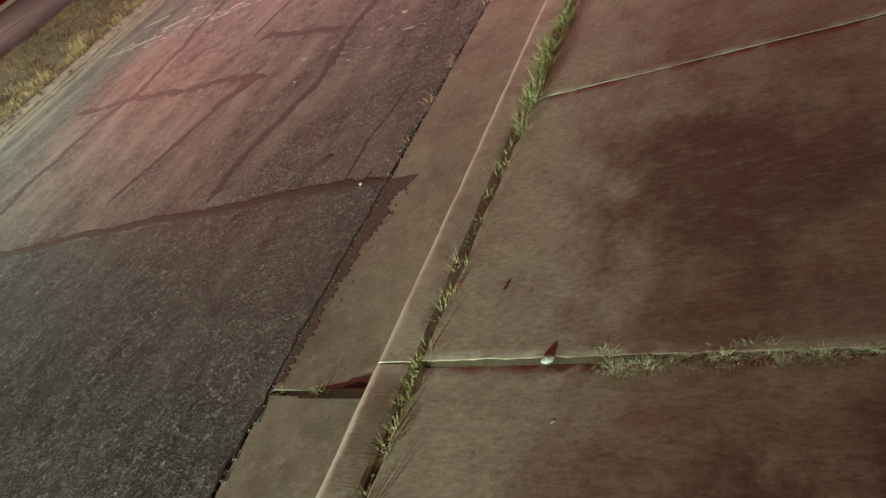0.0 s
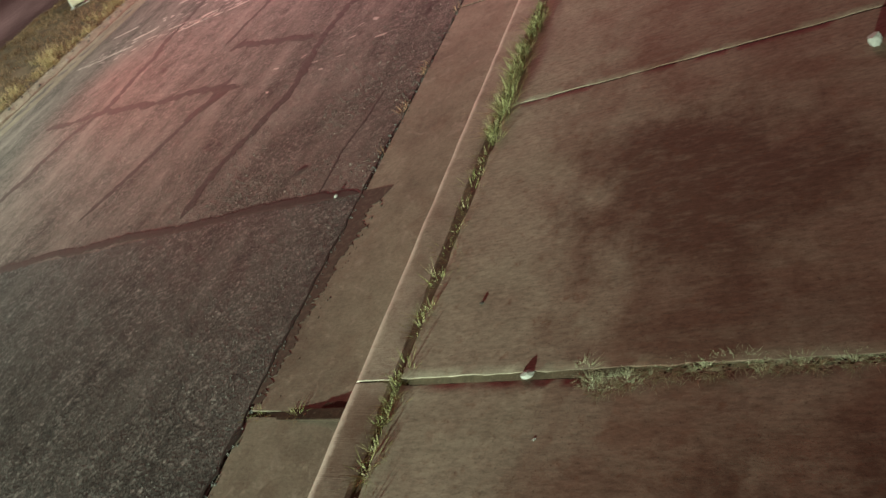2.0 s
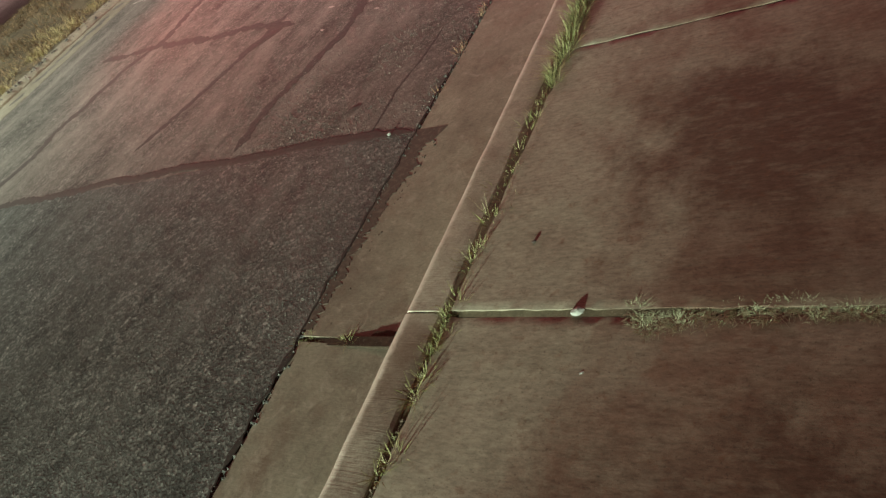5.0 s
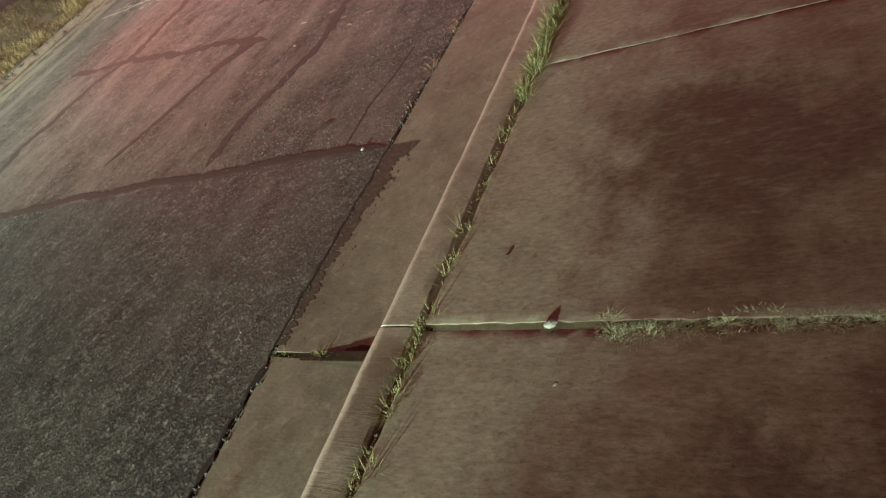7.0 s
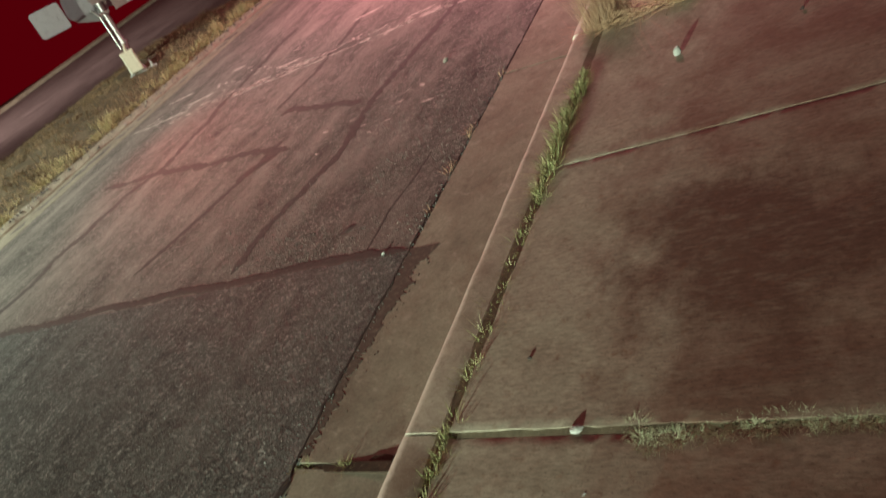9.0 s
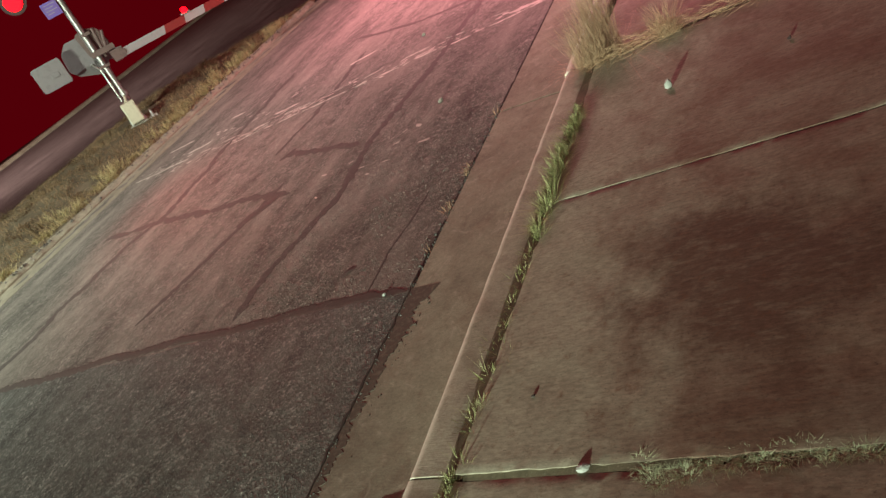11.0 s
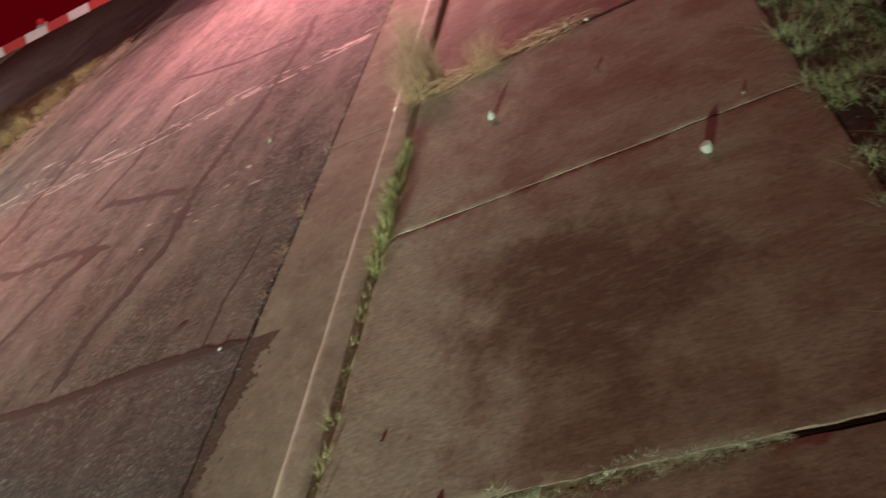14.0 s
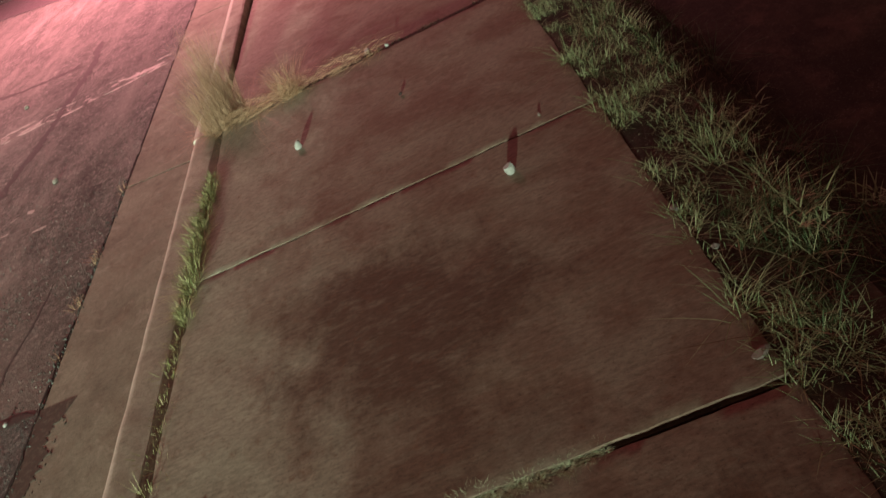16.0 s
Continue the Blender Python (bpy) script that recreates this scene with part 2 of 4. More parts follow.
M_CREEP = plant("creeping_grass", (0.36, 0.46, 0.27), (0.62, 0.65, 0.46))
M_WEED = plant("weed_grass", (0.055, 0.14, 0.05), (0.11, 0.18, 0.08))
M_DRY = plant("dry_grass", (0.62, 0.45, 0.31), (0.42, 0.28, 0.18))
M_STRAW = plant("pale_straw", (0.76, 0.54, 0.37), (0.5, 0.35, 0.22))
M_WITHERED = plant("withered_grass", (0.26, 0.19, 0.1), (0.12, 0.08, 0.05))
M_DUST = concrete("dry_soil", (0.17, 0.15, 0.1), (0.12, 0.1, 0.065), (0.06, 0.05, 0.032), 0.45, 0.65, 0)
M_VERGE = plant("verge_grass", (0.22, 0.17, 0.09), (0.36, 0.25, 0.15))
M_LUSH = plant("lush_grass", (0.34, 0.31, 0.15), (0.56, 0.46, 0.25))
M_STONE = painted("pale_stone", (0.4, 0.44, 0.41), (0.3, 0.32, 0.3), 0.7, 0, 60)
M_GREY_STONE = painted("grey_stone", (0.3, 0.27, 0.24), (0.16, 0.13, 0.11), 0.8, 0, 60)


def chips(name, dark, light):
    s = Shade(name, 0.75, 0.35)
    return s.done(s.mix(s.ramp(s.island, [(0.0, 0.0), (0.75, 0.25), (1.0, 1.0)]), dark, light))


M_GRIT = chips("road_grit", (0.06, 0.055, 0.05), (0.36, 0.34, 0.3))
M_CHIPS = chips("asphalt_chips", (0.05, 0.056, 0.052), (0.5, 0.54, 0.5))
M_CLOD = painted("clods", (0.12, 0.09, 0.065), (0.07, 0.05, 0.038), 0.9, 0, 60)
M_STEEL = painted("galvanised_steel", (0.4, 0.4, 0.4), (0.28, 0.27, 0.27), 0.42, 0.85, 20)
M_PANEL = painted("crossing_panel", (0.1, 0.085, 0.085), (0.15, 0.13, 0.13), 0.6, 0, 9)
M_ZINC = painted("zinc_plate", (0.5, 0.54, 0.52), (0.3, 0.31, 0.3), 0.5, 0.2, 22)
M_GREY = painted("grey_paint", (0.175, 0.16, 0.172), (0.12, 0.107, 0.115), 0.5, 0, 12)
M_CREAM = painted("cream_paint", (0.5, 0.49, 0.38), (0.38, 0.36, 0.28), 0.5, 0, 18)
M_WHITE = painted("white_reflective_sheet", (0.29, 0.27, 0.285), (0.22, 0.2, 0.21), 0.4, 0, 10)
M_RED = painted("red_reflective_sheet", (0.2, 0.018, 0.018), (0.15, 0.018, 0.018), 0.4, 0, 10)
M_BLUE = painted("blue_sign_sheet", (0.15, 0.1, 0.36), (0.17, 0.12, 0.34), 0.4, 0, 10)
M_BLACK = painted("black_paint", (0.02, 0.02, 0.02), (0.035, 0.033, 0.03), 0.6, 0, 10)
M_DARK = painted("dark_grey_paint", (0.13, 0.085, 0.08), (0.07, 0.045, 0.045), 0.5, 0, 12)
M_RED_GLOW = glow("lit_red_lens", (1.0, 0.001, 0.004), 9.0)
# emission for the backdrop wall: stands in for the red lamps' flare
M_GLOW_WALL = glow("red_glow_wall", (1.0, 0.004, 0.03), 0.08)
M_GLOW_WALL.node_tree.nodes["Principled BSDF"].inputs["Base Color"].default_value = (0, 0, 0, 1)
M_GLOW_WALL.node_tree.nodes["Principled BSDF"].inputs["Specular IOR Level"].default_value = 0.0
M_LENS = painted("unlit_red_lens", (0.25, 0.01, 0.01), (0.18, 0.01, 0.01), 0.25, 0, 10)

# ---- building helpers ----


def part(name, bm, material, parent=None, label="", smooth=False):
    """Links a bmesh as one mesh object, under parent if given."""
    me = bpy.data.meshes.new(name)
    bm.to_mesh(me)
    bm.free()
    if smooth:
        for p in me.polygons:
            p.use_smooth = True
        me.set_sharp_from_angle(angle=radians(35))
    me.materials.append(material)
    ob = new(name, me)
    if parent:
        ob.parent = parent
    if label:
        ob["label"] = label
    return ob


def piece(name, verts, faces, material, parent=None, smooth=False):
    me = bpy.data.meshes.new(name)
    me.from_pydata(verts, [], faces)
    me.update()
    if smooth:
        for p in me.polygons:
            p.use_smooth = True
        me.set_sharp_from_angle(angle=radians(28))
    me.materials.append(material)
    ob = new(name, me)
    if parent:
        ob.parent = parent
    return ob


def empty(name, m=None):
    ob = new(name)
    if m:
        ob.matrix_world = m
    return ob


def box(x0, x1, y0, y1, z0, z1, bevel=0.0, bm=None, segments=2):
    mine = bmesh.new()
    bmesh.ops.create_cube(mine, size=1, matrix=Matrix.Translation(((x0 + x1) / 2, (y0 + y1) / 2, (z0 + z1) / 2)) @ Matrix.Diagonal((x1 - x0, y1 - y0, z1 - z0, 1)))
    if bevel:
        bmesh.ops.bevel(mine, geom=mine.edges[:], offset=bevel, segments=segments, affect="EDGES", profile=0.5)
    return merge(bm, mine)


def merge(bm, mine):
    if bm is None:
        return mine
    me = bpy.data.meshes.new("tmp")
    mine.to_mesh(me)
    mine.free()
    bm.from_mesh(me)
    bpy.data.meshes.remove(me)
    return bm


def rod(a, b, r0, r1=None, sides=14, bm=None, bevel=0.0):
    a, b = Vector(a), Vector(b)
    mine = bmesh.new()
    m = Matrix.Translation((a + b) / 2) @ (b - a).to_track_quat("Z", "Y").to_matrix().to_4x4()
    bmesh.ops.create_cone(mine, cap_ends=True, segments=sides, radius1=r0, radius2=r0 if r1 is None else r1, depth=(b - a).length, matrix=m)
    if bevel:
        rim = [e for e in mine.edges if any(len(f.verts) > 4 for f in e.link_faces)]
        bmesh.ops.bevel(mine, geom=rim, offset=bevel, segments=2, affect="EDGES")
    return merge(bm, mine)


def outline(points, y0, y1, bevel=0.0, bm=None):
    """A plate with the outline points (x, z), from y0 to y1."""
    mine = bmesh.new()
    f = mine.faces.new([mine.verts.new((x, y0, z)) for x, z in points])
    ext = bmesh.ops.extrude_face_region(mine, geom=[f])
    bmesh.ops.translate(mine, vec=(0, y1 - y0, 0), verts=[v for v in ext["geom"] if isinstance(v, bmesh.types.BMVert)])
    bmesh.ops.recalc_face_normals(mine, faces=mine.faces)
    if bevel:
        bmesh.ops.bevel(mine, geom=mine.edges[:], offset=bevel, segments=2, affect="EDGES")
    return merge(bm, mine)


def wobble(x, y, scale=1.0, seed=0.0):
    return noise.noise((x * scale, y * scale, seed))


def slab(name, x0, x1, y0, y1, top, thick, material, parent, chips=0.009, step=0.04, lip=0.0016, tilt=(0.0, 0.0), edge_left=None):
    """A cast slab: uneven top, worn rounded rim, vertical sides."""
    nx, ny = max(4, int((x1 - x0) / step)), max(4, int((y1 - y0) / step))
    ins = lip * 1.4
    us = [0.0, ins / (x1 - x0)] + [i / nx for i in range(1, nx)] + [1 - ins / (x1 - x0), 1.0]
    vs = [0.0, ins / (y1 - y0)] + [i / ny for i in range(1, ny)] + [1 - ins / (y1 - y0), 1.0]
    verts, faces = [], []
    for v in vs:
        for u in us:
            left = edge_left(y0 + v * (y1 - y0)) if edge_left else x0
            x, y = left + u * (x1 - left), y0 + v * (y1 - y0)
            rim = u in (0.0, 1.0) or v in (0.0, 1.0)
            z = top + 0.004 * wobble(x, y, 1.9) + 0.0022 * wobble(x, y, 5) + 0.0008 * wobble(x, y, 13) + tilt[0] * (u - 0.5) + tilt[1] * (v - 0.5)
            if rim:
                z -= lip * (0.7 + 0.6 * wobble(x, y, 21, 3))
                x += chips * wobble(x, y, 14, 5) * (1 if u in (0.0, 1.0) else 0)
                y += chips * wobble(x, y, 14, 7) * (1 if v in (0.0, 1.0) else 0)
            verts.append((x, y, z))
    w, h = len(us), len(vs)
    for j in range(h - 1):
        for i in range(w - 1):
            faces.append((j * w + i, j * w + i + 1, (j + 1) * w + i + 1, (j + 1) * w + i))
    ring = [i for i in range(w)] + [j * w + w - 1 for j in range(1, h)] + [(h - 1) * w + i for i in range(w - 2, -1, -1)] + [j * w for j in range(h - 2, 0, -1)]
    low = len(verts)
    for r in ring:
        x, y, _ = verts[r]
        verts.append((x, y, top - thick))
    k = len(ring)
    for i in range(k):
        a, b = ring[i], ring[(i + 1) % k]
        faces.append((b, a, low + i, low + (i + 1) % k))
    return piece(name, verts, faces, material, parent, True)


def extrude_profile(profile, y0, y1, step, shake, parent, name, material, shift=0.0):
    """A long bar along y with the profile (x, z), ends closed."""
    n = max(2, int((y1 - y0) / step))
    verts, faces = [], []
    k = len(profile)
    for j in range(n + 1):
        y = y0 + (y1 - y0) * j / n
        for i, (x, z) in enumerate(profile):
            s = shake if z > profile[0][1] + 0.02 else 0
            verts.append((x + shift + s * wobble(x, y, 7, i * 0.2), y, z + 0.6 * s * wobble(x + 5, y, 6, i * 0.1)))
    for j in range(n):
        for i in range(k - 1):
            a = j * k + i
            faces.append((a, a + k, a + k + 1, a + 1))
    faces.append(tuple(range(k)))
    faces.append(tuple(reversed(range(n * k, n * k + k))))
    return piece(name, verts, faces, material, parent, True)


def strip(points, width, z, thick=0.004, ragged=0.3, step=0.03, seed=0.0):
    """A ragged ribbon that lies flat along points (x, y): vertices and faces."""
    pts = [Vector(p) for p in points]
    fine = []
    for a, b in zip(pts, pts[1:]):
        n = max(2, int((b - a).length / step))
        fine += [a.lerp(b, i / n) for i in range(n)]
    fine.append(pts[-1])
    verts, faces = [], []
    for i, p in enumerate(fine):
        d = (fine[min(i + 1, len(fine) - 1)] - fine[max(i - 1, 0)]).normalized()
        s = Vector((-d.y, d.x))
        end = min(1.0, 0.25 + min(i, len(fine) - 1 - i) * 0.25)
        wide = width if not callable(width) else width(i / (len(fine) - 1))
        c = p + s * wide * 0.6 * wobble(p.x, p.y, 2.1, seed)
        a = c + s * wide / 2 * end * (1 + ragged * 2 * wobble(p.x, p.y, 16, seed + 1))
        b = c - s * wide / 2 * end * (1 + ragged * 2 * wobble(p.x, p.y, 16, seed + 2))
        verts += [(a.x, a.y, z - 0.0012), (a.x * 0.8 + b.x * 0.2, a.y * 0.8 + b.y * 0.2, z + thick), (a.x * 0.2 + b.x * 0.8, a.y * 0.2 + b.y * 0.8, z + thick), (b.x, b.y, z - 0.0012)]
    for i in range(len(fine) - 1):
        for k in range(3):
            a = i * 4 + k
            faces.append((a, a + 1, a + 5, a + 4))
    return verts, faces


def blade(verts, faces, root, height, lean, way, width, droop=0.5, seg=3):
    """One leaf of grass: a narrow, folded, tapering strip that bends over."""
    d = Vector((math.cos(way), math.sin(way), 0))
    s = Vector((-d.y, d.x, 0)) * width / 2
    base = len(verts)
    for i in range(seg):
        f = i / seg
        p = Vector(root) + d * lean * height * (f + droop * f * f) + Vector((0, 0, height * (f - droop * 0.45 * f * f * min(1.5, lean))))
        w = s * (1 - 0.55 * f)
        verts += [tuple(p - w), tuple(p + d * width * 0.18), tuple(p + w)]
    tip = Vector(root) + d * lean * height * (1 + droop) + Vector((0, 0, height * (1 - droop * 0.45 * min(1.5, lean))))
    verts.append(tuple(tip))
    for i in range(seg - 1):
        a = base + i * 3
        faces += [(a, a + 1, a + 4, a + 3), (a + 1, a + 2, a + 5, a + 4)]
    a = base + (seg - 1) * 3
    faces += [(a, a + 1, base + seg * 3), (a + 1, a + 2, base + seg * 3)]


def tuft_mesh(name, n, spread, height, width, lean, material, rng, droop=0.6):
    verts, faces = [], []
    for _ in range(n):
        r, a = spread * rng.random() ** 0.6, rng.uniform(0, 2 * math.pi)
        blade(verts, faces, (r * math.cos(a), r * math.sin(a), -0.01), height * rng.uniform(0.45, 1.15), lean * rng.uniform(0.2, 1.3), a + rng.gauss(0, 0.7), width * rng.uniform(0.6, 1.3), droop * rng.uniform(0.5, 1.4))
    me = bpy.data.meshes.new(name)
    me.from_pydata(verts, [], faces)
    me.update()
    me.materials.append(material)
    return me


def stone_mesh(name, size, material, rng, flat=0.6):
    bm = bmesh.new()
    bmesh.ops.create_icosphere(bm, subdivisions=2, radius=0.5)
    off = rng.uniform(0, 90)
    for v in bm.verts:
        k = 0.8 + 0.5 * noise.noise(v.co * 1.6 + Vector((off, 0, 0)))
        v.co = Vector((v.co.x * k * size[0], v.co.y * k * size[1], v.co.z * k * size[2]))
        v.co.z = min(max(v.co.z, -size[2] * 0.32), size[2] * 0.3 + 0.25 * v.co.x)
    me = bpy.data.meshes.new(name)
    bm.to_mesh(me)
    bm.free()
    me.materials.append(material)
    return me


rng = random.Random(7)
GUT, LIP, ROAD_Z = -0.115, -0.088, -0.092

# ---- the large structure ----
ground = piece("ground", [(-420, -420, -0.42), (420, -420, -0.42), (420, 420, -0.42), (-420, 420, -0.42)], [(0, 1, 2, 3)], M_SOIL)
tagged(ground, "dark bare soil that reaches the night horizon", "ground", kind="structure")


def sheet(name, x0, x1, y0, y1, step, height, material, skirt=0.3):
    nx, ny = max(1, int((x1 - x0) / step)), max(1, int((y1 - y0) / step))
    verts = [(x0 + (x1 - x0) * i / nx, y0 + (y1 - y0) * j / ny, height(x0 + (x1 - x0) * i / nx, y0 + (y1 - y0) * j / ny)) for j in range(ny + 1) for i in range(nx + 1)]
    w = nx + 1
    faces = [(j * w + i, j * w + i + 1, (j + 1) * w + i + 1, (j + 1) * w + i) for j in range(ny) for i in range(nx)]
    return piece(name, verts, faces, material, None, True)


road = sheet("road", -8.45, -0.572, -14, 34, 0.25, lambda x, y: ROAD_Z + 0.001 * wobble(x, y, 0.7), M_ROAD)
tagged(road, "worn grey asphalt road with tar-sealed cracks", "road", kind="structure")

# newer asphalt with its ragged far edge and the tar seam
edge_y = lambda x: 1.27 + 0.03 * wobble(x, 0, 0.9) + 0.012 * wobble(x, 0, 7)
verts, faces = [], []
NX = 160
for i in range(NX + 1):
    x = -8.3 + (-0.58 + 8.3) * i / NX
    for y, z in ((-9.0, 0.0018), (0.0, 0.0018), (edge_y(x) - 0.03, 0.0018), (edge_y(x), 0.0012)):
        verts.append((x, y, ROAD_Z + z + 0.001 * wobble(x, y, 0.7)))
for i in range(NX):
    for k in range(3):
        a = i * 4 + k
        faces.append((a, a + 4, a + 5, a + 1))
patch = piece("asphalt_patch", verts, faces, M_PATCH, road)
patch["label"] = "newer dark asphalt patch with pale grit"
v, f = strip([(-7.5, 1.31), (-4.6, 1.3), (-3.1, 1.33), (-1.85, 1.3), (-0.92, 1.28), (-0.6, 1.24)], lambda u: 0.1 - 0.03 * u, ROAD_Z + 0.003, 0.0004, 0.35, 0.03, 4)
piece("tar_seam", v, f, M_SEAM, road)

# the asphalt's crumbling edge along the gutter: a dark ragged seam in short runs
crumbs = ([], [])
y = -9.0
while y < 12.0:
    n = rng.uniform(0.12, 0.5)
    wide = rng.uniform(0.014, 0.03) if y < 1.3 else rng.uniform(0.006, 0.014)
    v, f = strip([(-0.578, y), (-0.582 + rng.gauss(0, 0.004), y + n / 2), (-0.578, y + n)], wide, ROAD_Z + (0.0066 if y < 1.3 else 0.0025), 0.0004, 0.9, 0.012, y)
    piece("edge_crack", v, f, M_CRACK, road)
    y += n * 0.97 + (0.0 if y < 1.3 else rng.uniform(0.0, 0.2))
for _ in range(420):
    y = rng.uniform(-1.6, 3.2)
    x = -0.578 + abs(rng.gauss(0, 0.014)) * (1 if rng.random() < 0.75 else -1)
    r = rng.uniform(0.003, 0.012)
    ring = [(x + r * (0.6 + 0.7 * rng.random()) * math.cos(k), y + 1.3 * r * (0.6 + 0.7 * rng.random()) * math.sin(k), ROAD_Z - 0.004) for k in (0, 1.05, 2.1, 3.15, 4.2, 5.25)]
    crumbs[0].extend(ring + [(x, y, ROAD_Z + 0.006 + 0.35 * r)])
    crumbs[1].extend((len(crumbs[0]) - 7 + k, len(crumbs[0]) - 7 + (k + 1) % 6, len(crumbs[0]) - 1) for k in range(6))
tagged(piece("edge_crumbs", crumbs[0], crumbs[1], M_PATCH, road), "", "", kind="stuff")
# tar-sealed cracks
for pts, w in (
    ([(-1.8, 7.1), (-1.74, 6.3), (-1.79, 4.97), (-1.93, 3.97), (-1.95, 3.1), (-1.89, 2.64), (-2.0, 2.26), (-2.1, 1.85), (-2.14, 1.4)], 0.075),
    ([(-3.4, 4.07), (-2.77, 3.82), (-2.1, 3.55)], 0.07),
    ([(-5.4, 7.4), (-5.36, 5.96), (-5.25, 4.89), (-5.16, 3.86), (-5.47, 3.46), (-5.6, 2.47), (-5.65, 1.4)], 0.1),
    ([(-6.4, 3.85), (-5.08, 3.68), (-4.01, 3.41), (-3.38, 3.32), (-2.68, 3.13)], 0.08),
    ([(-2.95, 3.4), (-3.21, 2.45), (-3.36, 2.13), (-3.55, 1.7)], 0.06),
    ([(-4.2, 7.5), (-2.81, 6.76), (-1.9, 6.5)], 0.06),
    ([(-3.6, 6.6), (-3.5, 5.0), (-3.62, 4.2)], 0.06),
    ([(-0.86, 2.3), (-0.88, 1.94), (-0.93, 1.68), (-0.92, 1.32)], 0.016),
):
    v, f = strip(pts, 1.25 * w, ROAD_Z + 0.0014 + 0.0001 * len(pts), 0.0004, 0.5, 0.04, pts[0][0])
    piece("crack_seal", v, f, M_TAR, road)
for x, y, a, b in ((-3.01, 2.97, 0.24, 0.085), (-1.2, 1.59, 0.06, 0.035), (-3.35, 4.06, 0.1, 0.06)):
    vs = [(x, y, ROAD_Z + 0.009)]
    for k in range(28):
        t = k / 28 * 2 * math.pi
        r = 1 + 0.25 * wobble(math.cos(t) + x, math.sin(t) + y, 1.5)
        px, py = a * r * math.cos(t), b * r * math.sin(t)
        vs.append((x + px * 0.7 - py * 0.7, y + px * 0.7 + py * 0.7, ROAD_Z + 0.001))
    piece("oil_stain", vs, [(0, 1 + k, 1 + (k + 1) % 28) for k in range(28)], M_OIL, road)

# worn stop line: broken outlines of paint
for y0, xs in ((5.36, (-0.64, -7.3)), (5.16, (-0.64, -4.9))):
    x = xs[0]
    while x > xs[1]:
        n = rng.uniform(0.12, 0.7)
        yy = y0 + 0.04 * (-x)
        v, f = strip([(x, yy + rng.uniform(-0.03, 0.03)), (x - n, yy + 0.03 * n + rng.uniform(-0.03, 0.03))], rng.uniform(0.01, 0.035), ROAD_Z + 0.002, 0.0006, 0.8, 0.03, x)
        piece("line_paint", v, f, M_LINE, road)
        x -= n + rng.uniform(0.02, 0.35)
v, f = strip([(-0.68, 5.26), (-1.1, 5.29)], 0.06, ROAD_Z + 0.002, 0.0006, 0.2, 0.03, 9)
piece("line_paint", v, f, M_LINE, road)
for x, y in ((-6.6, 5.9), (-7.1, 5.6), (-4.7, 5.75), (-6.2, 6.6), (-3.7, 6.3), (-7.5, 6.4)):
    v, f = strip([(x, y), (x + rng.uniform(0.25, 0.6), y + rng.uniform(-0.1, 0.1))], 0.05, ROAD_Z + 0.002, 0.0006, 0.5, 0.03, x)
    piece("line_paint", v, f, M_LINE, road)

flakes = ([], [])
for cx, cy, rx, ry, n in ((-4.6, 5.44, 1.6, 0.06, 90), (-2.2, 5.3, 1.1, 0.05, 40), (-6.9, 5.75, 0.5, 0.14, 40), (-0.9, 5.22, 0.28, 0.05, 16), (-5.6, 6.0, 1.2, 0.3, 26), (-1.7, 3.05, 0.5, 0.2, 10)):
    for _ in range(n):
        x, y, r, turn = cx + rng.gauss(0, rx * 0.6), cy + rng.gauss(0, ry), rng.uniform(0.008, 0.03), rng.gauss(0.1, 0.4)
        ring = []
        for k in range(7):
            u, w = r * rng.uniform(1.0, 3.2) * math.cos(k * 0.9), r * rng.uniform(0.4, 0.9) * math.sin(k * 0.9)
            ring.append((x + u * math.cos(turn) - w * math.sin(turn), y + u * math.sin(turn) + w * math.cos(turn), ROAD_Z + 0.0024))
        flakes[1].append(tuple(range(len(flakes[0]), len(flakes[0]) + 7)))
        flakes[0].extend(ring)
tagged(piece("paint_flakes", flakes[0], flakes[1], M_LINE, road), kind="stuff")

# gutter pans and curb
gutter = tagged(empty("gutter"), "weathered concrete gutter along the curb", "gutter", kind="structure")
curb = tagged(empty("curb"), "low rounded concrete curb with broom marks", "curb", kind="structure")


def gutter_pan(y0, y1, sink=0.0):
    prof = [(-0.568, -0.3), (-0.568, LIP - 0.012 - sink), (-0.56, LIP - sink), (-0.4, LIP - 0.008 - sink), (-0.2, LIP - 0.016 - sink), (-0.06, GUT - sink), (-0.03, GUT - sink), (-0.03, -0.3)]
    return extrude_profile(prof, y0, y1, 0.06, 0.002, gutter, "gutter_pan", M_GUTTER)


def curb_bar(y0, y1, sink=0.0, shift=0.0):
    prof = [(-0.02, -0.3), (-0.018, GUT - sink), (-0.01, -0.06 - sink), (-0.008, -0.03 - sink), (-0.002, -0.014 - sink), (0.006, -0.005 - sink), (0.018, 0.0 - sink), (0.05, 0.002 - sink), (0.12, 0.001 - sink), (0.155, -0.003 - sink), (0.168, -0.012 - sink), (0.174, -0.035 - sink), (0.176, -0.3)]
    return extrude_profile(prof, y0, y1, 0.04, 0.004, curb, "curb_segment", M_CURB, shift)


gutter_pan(-9, -3.12), gutter_pan(-3.1, -0.078, 0.002), gutter_pan(-0.05, 3.06), gutter_pan(3.075, 6.1), gutter_pan(6.115, 12), gutter_pan(12.02, 30)
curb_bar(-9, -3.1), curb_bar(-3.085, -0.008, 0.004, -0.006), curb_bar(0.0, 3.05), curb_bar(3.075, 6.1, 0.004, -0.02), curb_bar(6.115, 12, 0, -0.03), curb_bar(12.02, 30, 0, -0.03)

